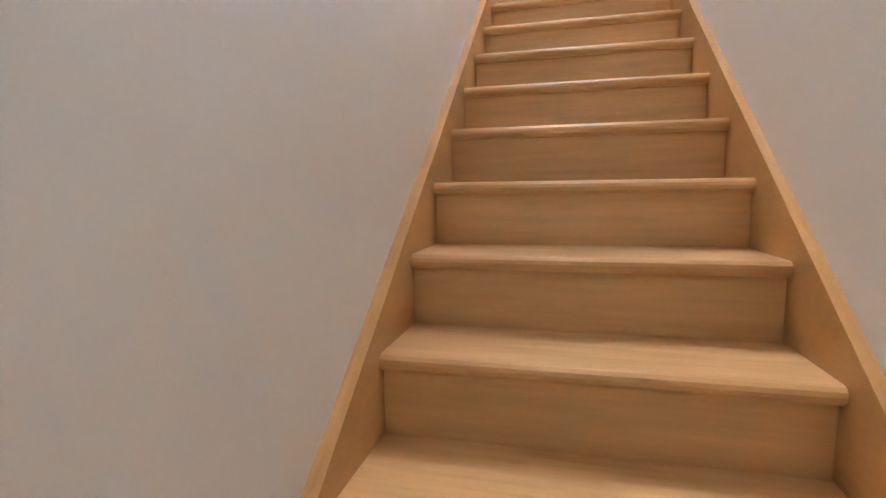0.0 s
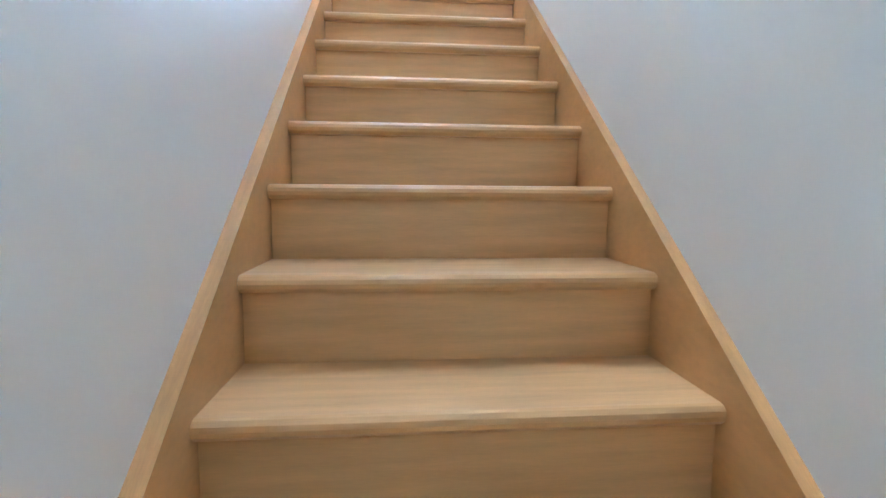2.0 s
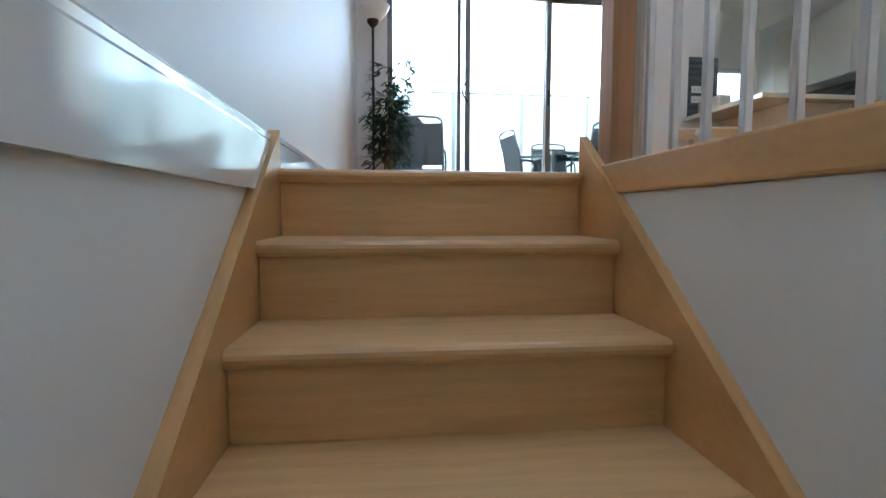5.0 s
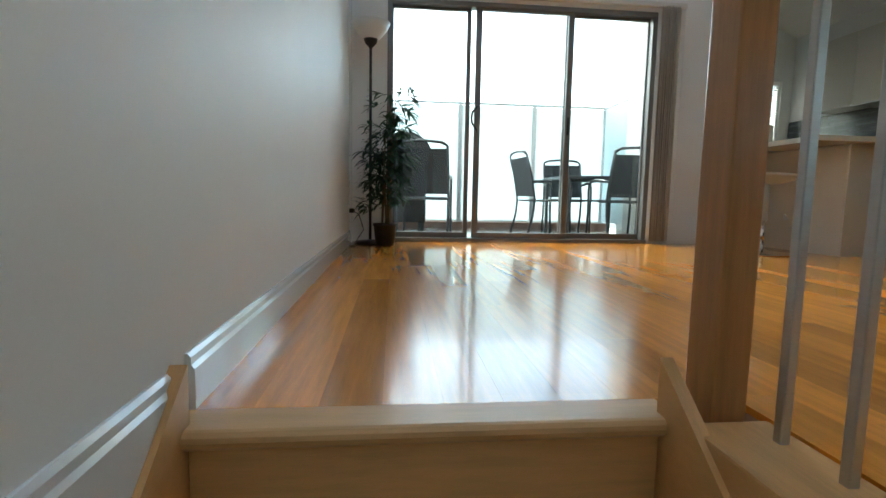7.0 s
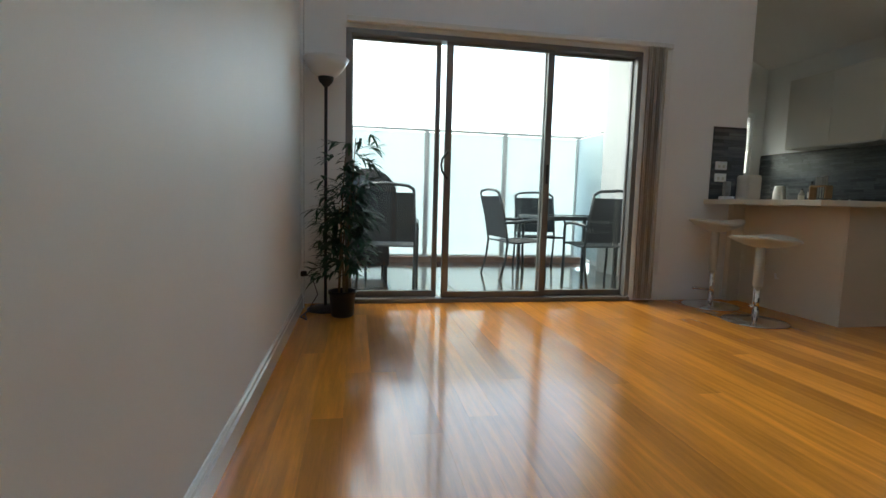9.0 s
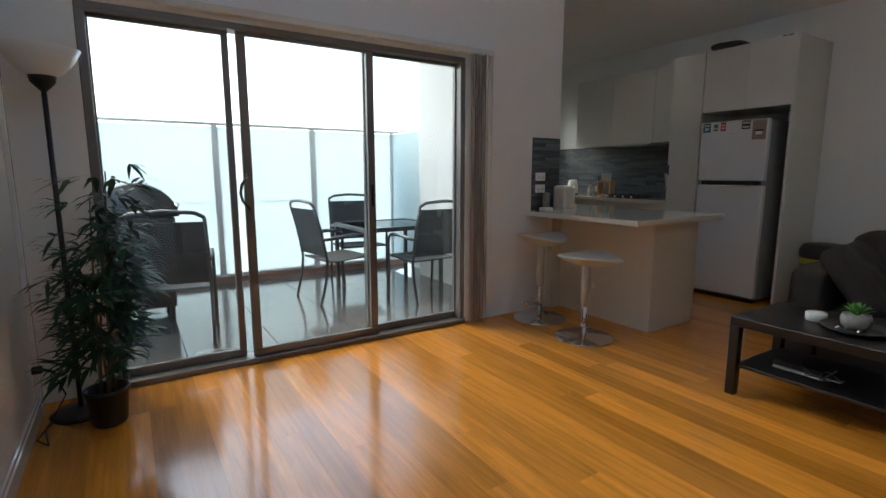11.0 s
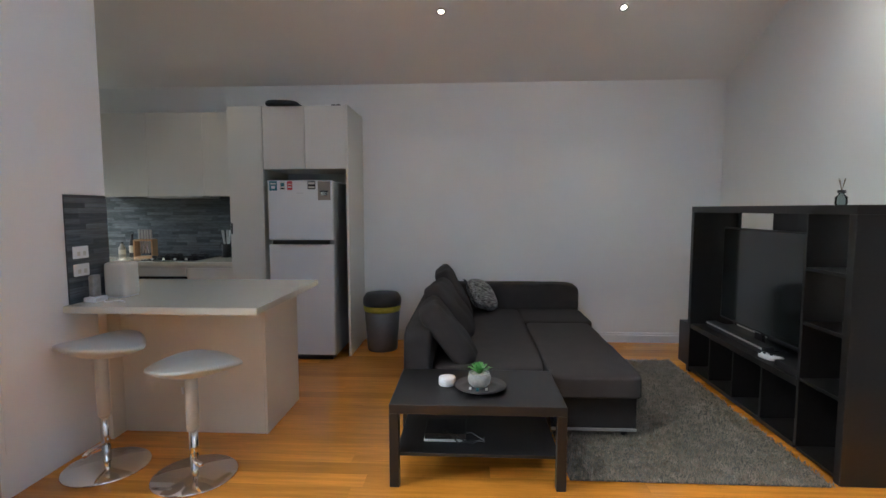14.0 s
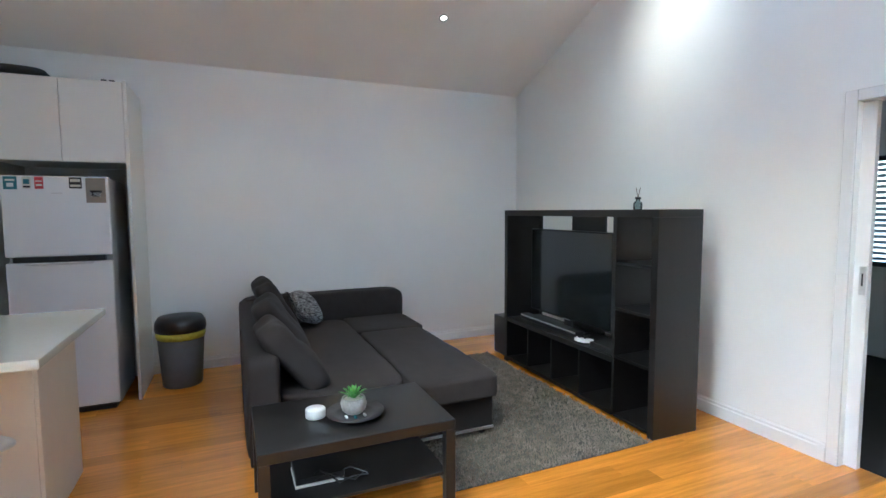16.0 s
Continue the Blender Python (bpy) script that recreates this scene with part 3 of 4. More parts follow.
# ---- kitchen ----
FX = 5.54


def unit(name, x0, x1, y0, y1, z0, z1, splits, label, category="cabinet"):
    """A cabinet whose doors look towards -x; splits are the door boundaries along y."""
    c = thing(name, pose(x0, (y0 + y1) / 2, z0), label, category)
    h, w = z1 - z0, (y1 - y0) / 2
    part("body", box(0.021, x1 - x0, -w, w, 0, h), LAMINATE, c)
    ys = [y0, *splits, y1]
    for a, b in zip(ys, ys[1:]):
        m = (y0 + y1) / 2
        part("door", box(0, 0.019, a - m + 0.002, b - m - 0.002, 0.002, h - 0.002, 0.0015), LAMINATE, c)
    return c


pantry = unit("pantry_cabinet", FX, KX, 3.366, 3.715, 0.0, 2.465, (), "tall white pantry cabinet beside the fridge")
part("door_handle", box(-0.012, 0, 0.15, 0.165, 1.22, 1.33, 0.003), RUBBER, pantry)
over = unit("overhead_cabinet", FX, KX, 2.545, 3.362, 1.855, 2.46, (2.945,), "white two-door cabinet above the fridge")
tagged(part("side_panel", box(FX - 0.01, KX, 2.52, 2.543, 0.0, 2.465, 0.001), LAMINATE, None), "tall white end panel beside the fridge", "panel")
upper = unit("wall_cabinet", 5.85, KX, 3.717, 5.35, 1.605, 2.475, (4.14, 4.75), "row of white handleless wall cabinets above the cooktop")
hoodu = thing("range_hood", pose(5.81, 4.445, 1.585), "slim pale pull-out range hood under the wall cabinets", "range hood")
part("visor", box(0, 0.36, -0.3, 0.3, 0, 0.018, 0.003), SILVER, hoodu)
base = thing("base_cabinet", pose(5.6, 4.54, 0), "white kitchen base cabinets with an oven under the cooktop", "cabinet")
part("body", box(0.02, KX - 5.6, -0.823, NORTH - 4.542, 0.1, 0.89), LAMINATE, base)
part("kickboard", box(0.06, 0.08, -0.823, NORTH - 4.542, 0, 0.1), LAMINATE, base)
for a, b in ((-0.82, -0.32), (0.33, 0.82), (0.823, 1.395)):
    part("drawer_front", box(0, 0.019, a, b - 0.003, 0.7, 0.865, 0.002), LAMINATE, base)
    part("door", box(0, 0.019, a, b - 0.003, 0.105, 0.695, 0.002), LAMINATE, base)
ov = part("oven", box(-0.004, 0.019, -0.315, 0.325, 0.2, 0.78, 0.004), SCREEN, base, "black glass oven front")
part("control_panel", box(-0.004, 0.019, -0.315, 0.325, 0.785, 0.875, 0.003), LAMINATE, ov)
part("oven_handle", tube([(-0.03, -0.27, 0.73), (-0.03, 0.28, 0.73)], 0.008), CHROME, ov)
tagged(part("worktop", box(5.57, KX - 0.001, 3.718, NORTH - 0.001, 0.892, 0.935, 0.003), STONE, None), "pale stone kitchen worktop under the wall cabinets", "worktop")
hob = thing("gas_cooktop", pose(5.9, 4.45, 0.935), "black gas cooktop with cast iron trivets on the worktop", "cooktop")
part("plate", box(-0.24, 0.24, -0.29, 0.29, 0, 0.008, 0.003), SCREEN, hob)
for x in (-0.11, 0.11):
    for y in (-0.15, 0.15):
        b = part("burner", turned([(0.05, 0.008), (0.05, 0.02), (0.035, 0.026), (0.0, 0.026)], 16, None, (x, y)), RUBBER, hob)
        part("trivet", box(x - 0.1, x + 0.1, y - 0.006, y + 0.006, 0.03, 0.04, bm=box(x - 0.006, x + 0.006, y - 0.1, y + 0.1, 0.008, 0.041)), RUBBER, b)
for i in range(4):
    part("knob", turned([(0.016, 0.008), (0.014, 0.028), (0.0, 0.028)], 12, None, (-0.215, -0.18 + 0.12 * i)), CHROME, hob)

island = thing("kitchen_island", pose(3.83, DOOR_Y, 0), "pale breakfast bar peninsula with a stone top", "island")
part("body", box(0.0, 0.57, -1.0, 1.3, 0.0, 0.868, 0.002), ISLE, island)
part("back_panel", box(-0.016, -0.001, -1.0, -0.002, 0.0, 0.868, 0.002), ISLE, island)
part("end_panel", box(-0.016, 0.57, -1.017, -1.001, 0.0, 0.868, 0.002), ISLE, island)
part("filler_panel", box(-0.139, -0.017, -0.06, -0.001, 0.0, 0.868, 0.002), ISLE, island)
slab = prism([(3.43, 2.53), (4.55, 2.53), (4.55, 5.0), (CORNER + 0.002, 5.0), (CORNER + 0.002, DOOR_Y - 0.002), (3.43, DOOR_Y - 0.002)], "z", 0.87, 0.91)
bmesh.ops.bevel(slab, geom=list(slab.edges), offset=0.003, segments=2, affect="EDGES")
tagged(part("island_top", slab, STONE, None), "pale stone benchtop overhanging the breakfast bar", "benchtop")

fr = thing("fridge", pose(5.382, 2.952, 0) @ Matrix.Diagonal((1, 1, 1.04, 1)), "white two-door fridge freezer with stickers on its door", "fridge")
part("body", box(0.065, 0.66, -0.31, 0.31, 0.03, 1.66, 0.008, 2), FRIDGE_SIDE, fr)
low = part("door", box(0, 0.06, -0.312, 0.312, 0.05, 1.085, 0.012, 3), FRIDGE, fr)
top = part("door", box(0, 0.06, -0.312, 0.312, 1.125, 1.67, 0.012, 3), FRIDGE, fr)
part("grip", box(-0.007, 0.055, -0.27, 0.27, 1.086, 1.124, 0.004), RUBBER, low, "black recessed grip")
part("handle_bar", box(-0.022, -0.008, -0.2, 0.2, 1.068, 1.08, 0.003), SILVER, low, "slim silver handle bar")
part("feet", box(0.04, 0.6, -0.28, 0.28, 0, 0.03), RUBBER, fr)


def sticker(y, z, w, h, m, bars):
    s = part("sticker", box(-0.0015, -0.0002, y - w / 2, y + w / 2, z - h / 2, z + h / 2), m, top)
    for (b0, b1, c0, c1, bmat) in bars:
        part("print", box(-0.003, -0.0016, y + b0 * w, y + b1 * w, z + c0 * h, z + c1 * h), bmat, s)


sticker(0.255, 1.62, 0.075, 0.085, TEAL, [(-0.35, 0.35, 0.15, 0.3, CREAM), (-0.25, 0.25, -0.3, 0.0, SILVER)])
sticker(0.165, 1.622, 0.05, 0.08, CREAM, [(-0.35, 0.35, -0.1, 0.3, TEAL), (-0.4, 0.4, -0.4, -0.25, RUBBER)])
sticker(0.095, 1.622, 0.05, 0.08, RED, [(-0.35, 0.35, 0.1, 0.2, CREAM), (-0.35, 0.35, -0.25, -0.1, CREAM)])
sticker(-0.115, 1.625, 0.075, 0.075, RUBBER, [(-0.4, 0.4, 0.1, 0.35, CREAM), (-0.4, 0.4, -0.35, -0.15, CREAM)])
sticker(-0.235, 1.575, 0.12, 0.17, TAUPE, [(-0.25, 0.25, -0.25, 0.0, CHROME), (-0.3, 0.3, -0.08, 0.0, RUBBER)])
part("badge", box(-0.003, 0.0, -0.035, 0.03, 1.55, 1.558), SILVER, top)
hat = thing("dark_bag", pose(5.75, 3.18, 2.462), "crumpled dark cloth bag lying on top of the cabinet", "bag")
bm = cushion(0.34, 0.3, 0.06, 3, 8, 0.03, 3)
bmesh.ops.translate(bm, verts=bm.verts, vec=(-0.1, 0, 0.026))
part("cloth", bm, SLING, hat, "", True)
for y in (2.6, 2.65):
    tagged(part("small_box", box(5.57, 5.62, y, y + 0.035, 2.4605, 2.475), RUBBER, None), "small dark object on top of the cabinet", "box")

# things on the worktop and island
kb = thing("knife_block", pose(5.98, 4.9, 0.935, 0, 0, 8), "open wooden knife block with steel knives", "knife block")
part("block", box(-0.06, 0.06, -0.1, -0.085, 0, 0.2, 0.002, bm=box(-0.06, 0.06, 0.085, 0.1, 0, 0.2, 0.002, bm=box(-0.06, 0.06, -0.084, 0.084, 0.185, 0.205, 0.002, bm=box(-0.06, 0.06, -0.084, 0.084, 0, 0.02)))), KNIFEWOOD, kb)
for i in range(5):
    y = -0.06 + 0.03 * i
    k = part("knife", box(-0.002, 0.002, y - 0.01, y + 0.01, 0.05, 0.205), CHROME, kb)
    part("knife_handle", box(-0.009, 0.009, y - 0.01, y + 0.01, 0.206, 0.31, 0.003), SILVER, k)


def bottle(name, x, y, z, r, h, m, capm, label, category="bottle"):
    b = thing(name, pose(x, y, z), label, category)
    part("body", turned([(r * 0.9, 0), (r, 0.01), (r, h * 0.62), (r * 0.45, h * 0.78), (r * 0.4, h * 0.9)], 16), m, b, "", True)
    part("cap", turned([(r * 0.45, h * 0.9), (r * 0.45, h), (0.0, h)], 12), capm, b)
    part("paper_label", turned([(r * 1.02, h * 0.2), (r * 1.02, h * 0.5)], 16), CREAM, b)


bottle("oil_bottle", 6.05, 5.1, 0.935, 0.032, 0.26, RUBBER, RUBBER, "dark glass oil bottle beside the knife block")
bottle("spice_jar", 6.02, 5.2, 0.935, 0.035, 0.17, CERAMIC, RUBBER, "small brown jar beside the oil bottle", "jar")
ut = thing("utensil_holder", pose(6.07, 4.03, 0.935), "steel utensil holder with black kitchen utensils", "utensil holder")
part("pot", turned([(0.045, 0), (0.05, 0.005), (0.05, 0.15), (0.046, 0.15), (0.044, 0.01)]), RUBBER, ut, "", True)
for i in range(5):
    a = i * 1.3
    part("utensil", tube([(0.01 * math.cos(a), 0.01 * math.sin(a), 0.02), (0.045 * math.cos(a), 0.045 * math.sin(a), 0.3)], [0.005, 0.013], 8), SILVER, ut)
ket = thing("kettle", pose(5.98, 5.5, 0.935, 0, 0, 40), "white electric kettle on the worktop", "kettle")
part("jug", turned([(0.075, 0.02), (0.08, 0.03), (0.075, 0.12), (0.06, 0.2), (0.05, 0.21), (0.0, 0.215)]), WHITE, ket, "", True)
part("power_base", turned([(0.08, 0), (0.08, 0.015), (0.0, 0.018)]), RUBBER, ket)
part("handle", tube([(0.06, 0, 0.2), (0.12, 0, 0.19), (0.13, 0, 0.12), (0.08, 0, 0.06)], 0.011), WHITE, ket, "", True)
roll = thing("bread_bin", pose(3.79, 3.57, 0.911) @ Matrix.Diagonal((0.9, 0.9, 1.1, 1)), "pale square canister standing on the island", "canister")
part("body", box(-0.08, 0.08, -0.08, 0.08, 0, 0.2, 0.03, 4), PAPER, roll, "", True)
part("foot", box(-0.07, 0.07, -0.07, 0.07, -0.0, 0.004, 0.001), WHITE, roll)
router = thing("phone_cradle", pose(3.6, 3.6, 0.91), "small grey cordless phone in its cradle beside the wall", "phone")
part("cradle", box(-0.05, 0.05, -0.04, 0.04, 0, 0.03, 0.008, 2), WHITE, router)
part("handset", box(-0.03, 0.03, -0.015, 0.02, 0.031, 0.16, 0.008, 2), CERAMIC, router)
cable = tube([(3.6, 3.55, 0.915), (3.55, 3.5, 0.915), (3.6, 3.45, 0.915), (3.57, 3.4, 0.915)], 0.004, 6)
tagged(part("cable", cable, WHITE, None), "thin white cable lying on the benchtop", "cable")
for z in (1.105, 1.21):
    s = thing("power_socket", pose(3.51, DOOR_Y - 0.012, z), "white double power socket on the dark tiles", "socket", "kitchen sockets")
    part("plate", box(0, 0.115, -0.01, 0, -0.036, 0.036, 0.003), WHITE, s)
    for x in (0.025, 0.07):
        part("switch", box(x, x + 0.02, -0.013, -0.0101, -0.02, 0.005), CREAM, s)
kw = thing("window_1", pose(5.205, NORTH, 1.31), "small kitchen window with a half-lowered white blind", "window", "", "structure")
part("window_frame", box(0, 0.82, 0.02, 0.1, 0, 0.04, bm=box(0, 0.82, 0.02, 0.1, 0.84, 0.88, bm=box(0, 0.04, 0.02, 0.1, 0.041, 0.839, bm=box(0.78, 0.82, 0.02, 0.1, 0.041, 0.839)))), WHITE, kw)
g = part("pane", box(0.041, 0.779, 0.055, 0.06, 0.041, 0.839), GLASS, kw)
g.visible_shadow = False
vb = thing("venetian_blind", pose(5.245, NORTH + 0.01, 1.31), "white slatted blind half-lowered in the kitchen window", "blind")
slat = mesh_of(box(0.004, 0.736, -0.022, 0.022, -0.001, 0.001), "slat", WHITE)
for i in range(14):
    o = new("slat", slat)
    o.parent, o.matrix_local = vb, pose(0, 0.0, 0.82 - 0.034 * i, 38, 0, 0)

# stools
def bar_stool(m, label):
    s = thing("bar_stool", m, label, "stool", "breakfast bar stools")
    part("foot_disc", turned([(0.0, 0.0), (0.2, 0.0), (0.205, 0.006), (0.2, 0.012), (0.06, 0.024), (0.03, 0.04), (0.0, 0.04)], 36), CHROME, s, "chrome round base", True)
    part("column", tube([(0, 0, 0.03), (0, 0, 0.279)], 0.022, 16), CHROME, s, "", True)
    part("upper_column", tube([(0, 0, 0.28), (0, 0, 0.64)], 0.031, 16), SEAT, s, "", True)
    part("footrest", tube([(0.0, 0, 0.13), (0.1, 0.02, 0.14), (0.17, 0.06, 0.15)], 0.012, 10), CHROME, s, "", True)
    bm = bmesh.new()
    nr, na = 9, 32
    layers = []
    for zoff in (0.0, -0.02):
        rows = []
        for i in range(nr + 1):
            r = i / nr
            ring = []
            for j in range(na):
                a = 2 * math.pi * j / na
                q = 1 + 0.22 * max(0, math.sin(a)) ** 5
                x, y = 0.19 * r * math.cos(a), 0.2 * q * r * math.sin(a)
                z = 0.665 + 0.9 * max(0, -x) ** 2 + 0.1 * x - 0.3 * max(0, x) ** 2 - 0.35 * y * y + zoff * (4.4 - 3.8 * r * r)
                ring.append(bm.verts.new((x, y, z)))
            rows.append(ring)
        layers.append(rows)
    for li, rows in enumerate(layers):
        for a, b in zip(rows, rows[1:]):
            for j in range(na):
                q = (a[j], b[j], b[(j + 1) % na], a[(j + 1) % na])
                bm.faces.new(q if li == 0 else q[::-1])
    for j in range(na):
        k = (j + 1) % na
        bm.faces.new((layers[0][-1][j], layers[1][-1][j], layers[1][-1][k], layers[0][-1][k]))
    bmesh.ops.remove_doubles(bm, verts=bm.verts, dist=1e-4)
    part("seat", bm, SEAT, s, "pale moulded saddle seat", True)
    return s


bar_stool(pose(3.3, 2.85, 0, 0, 0, 200) @ Matrix.Diagonal((1.08, 1.08, 0.96, 1)), "chrome bar stool with a pale moulded seat at the island")
bar_stool(pose(3.36, 3.4, 0, 0, 0, 170) @ Matrix.Diagonal((1.08, 1.08, 1.1, 1)), "chrome bar stool with a pale moulded seat beside the wall")
tagged(part("wall_hook", tube([(3.815, 3.2, 0.27), (3.79, 3.2, 0.27), (3.785, 3.2, 0.31)], 0.008, 8), WHITE, None), "small white socket knob on the island panel", "hook")

# ---- floor lamp and plant ----
lamp = thing("floor_lamp", pose(0.155, 3.44, 0) @ Matrix.Diagonal((1, 1, 1.015, 1)), "black uplighter floor lamp with a white bowl shade", "floor lamp")
part("foot", turned([(0.0, 0.0), (0.13, 0.0), (0.135, 0.01), (0.12, 0.022), (0.02, 0.035), (0.0, 0.035)]), RUBBER, lamp, "", True)
part("pole", tube([(0, 0, 0.03), (0, 0, 1.62)], 0.0115, 12), RUBBER, lamp, "", True)
part("cup", turned([(0.012, 1.6), (0.05, 1.64), (0.058, 1.675), (0.0, 1.675)]), RUBBER, lamp, "", True)
part("shade", turned([(0.05, 1.675), (0.08, 1.695), (0.12, 1.74), (0.158, 1.795), (0.162, 1.795), (0.13, 1.735), (0.085, 1.685), (0.055, 1.668)][::-1]), SHADE, lamp, "white frosted bowl shade", True)
tagged(part("lamp_cord", tube([(0.02, 3.42, 0.27), (0.06, 3.42, 0.25), (0.1, 3.43, 0.12), (0.04, 3.35, 0.02), (0.0, 3.2, 0.006), (0.05, 3.12, 0.005), (0.02, 3.3, 0.006), (0.06, 3.42, 0.01)], 0.004, 6), RUBBER, None), "black lamp cord hanging from the wall socket", "cord")
s = thing("power_socket", pose(-0.006, 3.37, 0.28), "white wall socket with a black plug", "socket")
part("plate", box(-0.024, -0.014, -0.03, 0.06, -0.035, 0.035, 0.002), WHITE, s)
part("plug", box(-0.0135, 0.03, 0.02, 0.05, -0.018, 0.018, 0.005), RUBBER, s)

plant = thing("bamboo_plant", pose(0.285, 3.24, 0), "tall artificial bamboo in a small black pot", "plant")
part("pot", turned([(0.07, 0), (0.078, 0.01), (0.092, 0.16), (0.1, 0.165), (0.1, 0.185), (0.09, 0.185), (0.085, 0.15), (0.0, 0.15)]), RUBBER, plant, "", True)
rng = random.Random(11)
leaf_v, leaf_f = [], []


def leaf(base, way, length, width):
    way = way.normalized()
    side = way.cross(Vector((0, 0, 1))).normalized()
    k = len(leaf_v)
    for f, w, drop in ((0, 0.1, 0), (0.35, 1, 0.02), (0.7, 0.7, 0.1), (1, 0.02, 0.28)):
        c = base + way * length * f - Vector((0, 0, drop * length))
        leaf_v.extend([tuple(c - side * width * w / 2), tuple(c + side * width * w / 2)])
    leaf_f.extend([(k + 2 * i, k + 2 * i + 1, k + 2 * i + 3, k + 2 * i + 2) for i in range(3)])


for i in range(5):
    a = i * 1.256
    pts = [Vector((0.03 * math.cos(a), 0.03 * math.sin(a), 0.14))]
    lean = Vector((rng.uniform(-0.02, 0.1), rng.uniform(-0.09, 0.04), 0))
    h = (1.25, 1.02, 1.12, 0.9, 0.78)[i]
    for j in range(1, 7):
        pts.append(pts[0] + lean * (j / 6) ** 1.5 * 1.6 + Vector((0, 0, (h - 0.14) * j / 6)))
    part("cane", tube(pts, [0.009, 0.008, 0.007, 0.006, 0.005, 0.004, 0.003], 7), CANE, plant, "", True)
    for j in range(52):
        f = rng.uniform(0.22, 1.0)
        q = f * 6
        b = pts[int(min(q, 5))].lerp(pts[min(int(q) + 1, 6)], q - int(min(q, 5)))
        d = rng.uniform(0, 6.283)
        tw = Vector((math.cos(d), math.sin(d), rng.uniform(-0.1, 0.7)))
        tip = b + tw * rng.uniform(0.05, 0.17) * (1.25 - 0.45 * f)
        tip.x, tip.y = max(tip.x, -0.25), min(tip.y, 0.25)
        for n in range(rng.randint(4, 6)):
            e = d + rng.uniform(-1.3, 1.3)
            leaf(tip, Vector((math.cos(e), math.sin(e), rng.uniform(-0.5, 0.6))), rng.uniform(0.08, 0.15), rng.uniform(0.018, 0.03))
me = bpy.data.meshes.new("foliage")
me.from_pydata(leaf_v, [], leaf_f)
me.materials.append(LEAF)
fo = new("foliage", me)
fo.parent = plant

# ---- sofa ----
sofa = thing("corner_sofa", pose(0, 0, 0), "dark grey fabric corner sofa bed with the bed section pulled out", "sofa")
def soft(name, x0, x1, y0, y1, z0, z1, m=FABRIC, power=12, label=""):
    bm = cushion(x1 - x0, y1 - y0, z1 - z0, power, 16, 0.006, x0 * 3)
    bmesh.ops.translate(bm, verts=bm.verts, vec=((x0 + x1) / 2, (y0 + y1) / 2, (z0 + z1) / 2))
    return part(name, bm, m, sofa, label, True)
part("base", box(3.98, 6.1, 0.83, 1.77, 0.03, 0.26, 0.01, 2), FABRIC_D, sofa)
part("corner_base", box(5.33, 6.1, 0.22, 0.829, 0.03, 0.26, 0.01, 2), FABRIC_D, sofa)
soft("seat", 3.96, 5.96, 0.83, 1.6, 0.25, 0.42)
soft("chaise_seat", 5.32, 5.96, 0.2, 0.84, 0.25, 0.42)
soft("backrest", 3.95, 6.12, 1.59, 1.79, 0.05, 0.66)
soft("end_backrest", 5.93, 6.14, 0.2, 1.77, 0.05, 0.68)
pull = soft("pull_out_bed", 3.81, 5.31, 0.25, 0.825, 0.27, 0.42, FABRIC, 16)
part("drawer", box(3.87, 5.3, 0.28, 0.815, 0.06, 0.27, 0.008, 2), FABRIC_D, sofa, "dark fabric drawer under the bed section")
part("trim_strip", box(3.858, 3.869, 0.28, 0.815, 0.05, 0.066), SILVER, sofa, "thin silver strip")
part("castor", tube([(3.91, 0.33, 0.025), (3.91, 0.37, 0.025)], 0.025, 14), RUBBER, sofa)
part("castor", tube([(3.91, 0.72, 0.025), (3.91, 0.76, 0.025)], 0.025, 14), RUBBER, sofa)
for x, y, z, rx, rz, sx, sz in ((4.32, 1.5, 0.57, 38, 6, 0.6, 0.5), (4.95, 1.5, 0.61, 34, -4, 0.64, 0.52), (5.58, 1.5, 0.65, 28, 3, 0.64, 0.52)):
    c = thing("back_cushion", pose(x, y, z, -rx, 0, rz), "loose dark grey fabric back cushion leaning on the sofa", "cushion", "sofa cushions")
    part("cover", cushion(sx, 0.18, sz, 5.0, 14, 0.04, x), FABRIC, c, "", True)
c = thing("throw_cushion", pose(5.72, 1.22, 0.6, -35, 12, -32), "black and white patterned throw cushion with fringe on the sofa", "cushion")
part("cover", cushion(0.42, 0.13, 0.34, 3.2, 12, 0.02, 2), KNIT, c, "", True)
bm = bmesh.new()
for s in (-1, 1):
    for i in range(24):
        z = -0.15 + 0.3 * i / 23
        tube([(s * 0.195, 0, z), (s * 0.235, 0.005 * (i % 3 - 1), z + 0.004)], 0.004, 5, bm)
part("fringe", bm, SLING, c)

# ---- coffee table ----
ct = thing("coffee_table", pose(3.24, 0.84, 0), "black-brown coffee table with a lower shelf", "table")
part("tabletop", box(0, 0.58, 0, 0.92, 0.4, 0.45, 0.002), BLACKBROWN, ct)
for x in (0, 0.53):
    for y in (0, 0.87):
        part("leg", box(x, x + 0.05, y, y + 0.05, 0, 0.4, 0.002), BLACKBROWN, ct)
part("shelf", box(0.03, 0.55, 0.03, 0.89, 0.16, 0.176, 0.001), BLACKBROWN, ct)
tagged(part("magazine", box(3.397, 3.6, 1.362, 1.593, 0.177, 0.191, 0.003), WHITE, None), "white box of papers lying on the coffee table shelf", "box")
tagged(part("game_console", box(3.4, 3.6, 1.36, 1.59, 0.1915, 0.225, 0.006, 2), RUBBER, None), "black device lying on the white box on the shelf", "device")
rng = random.Random(4)
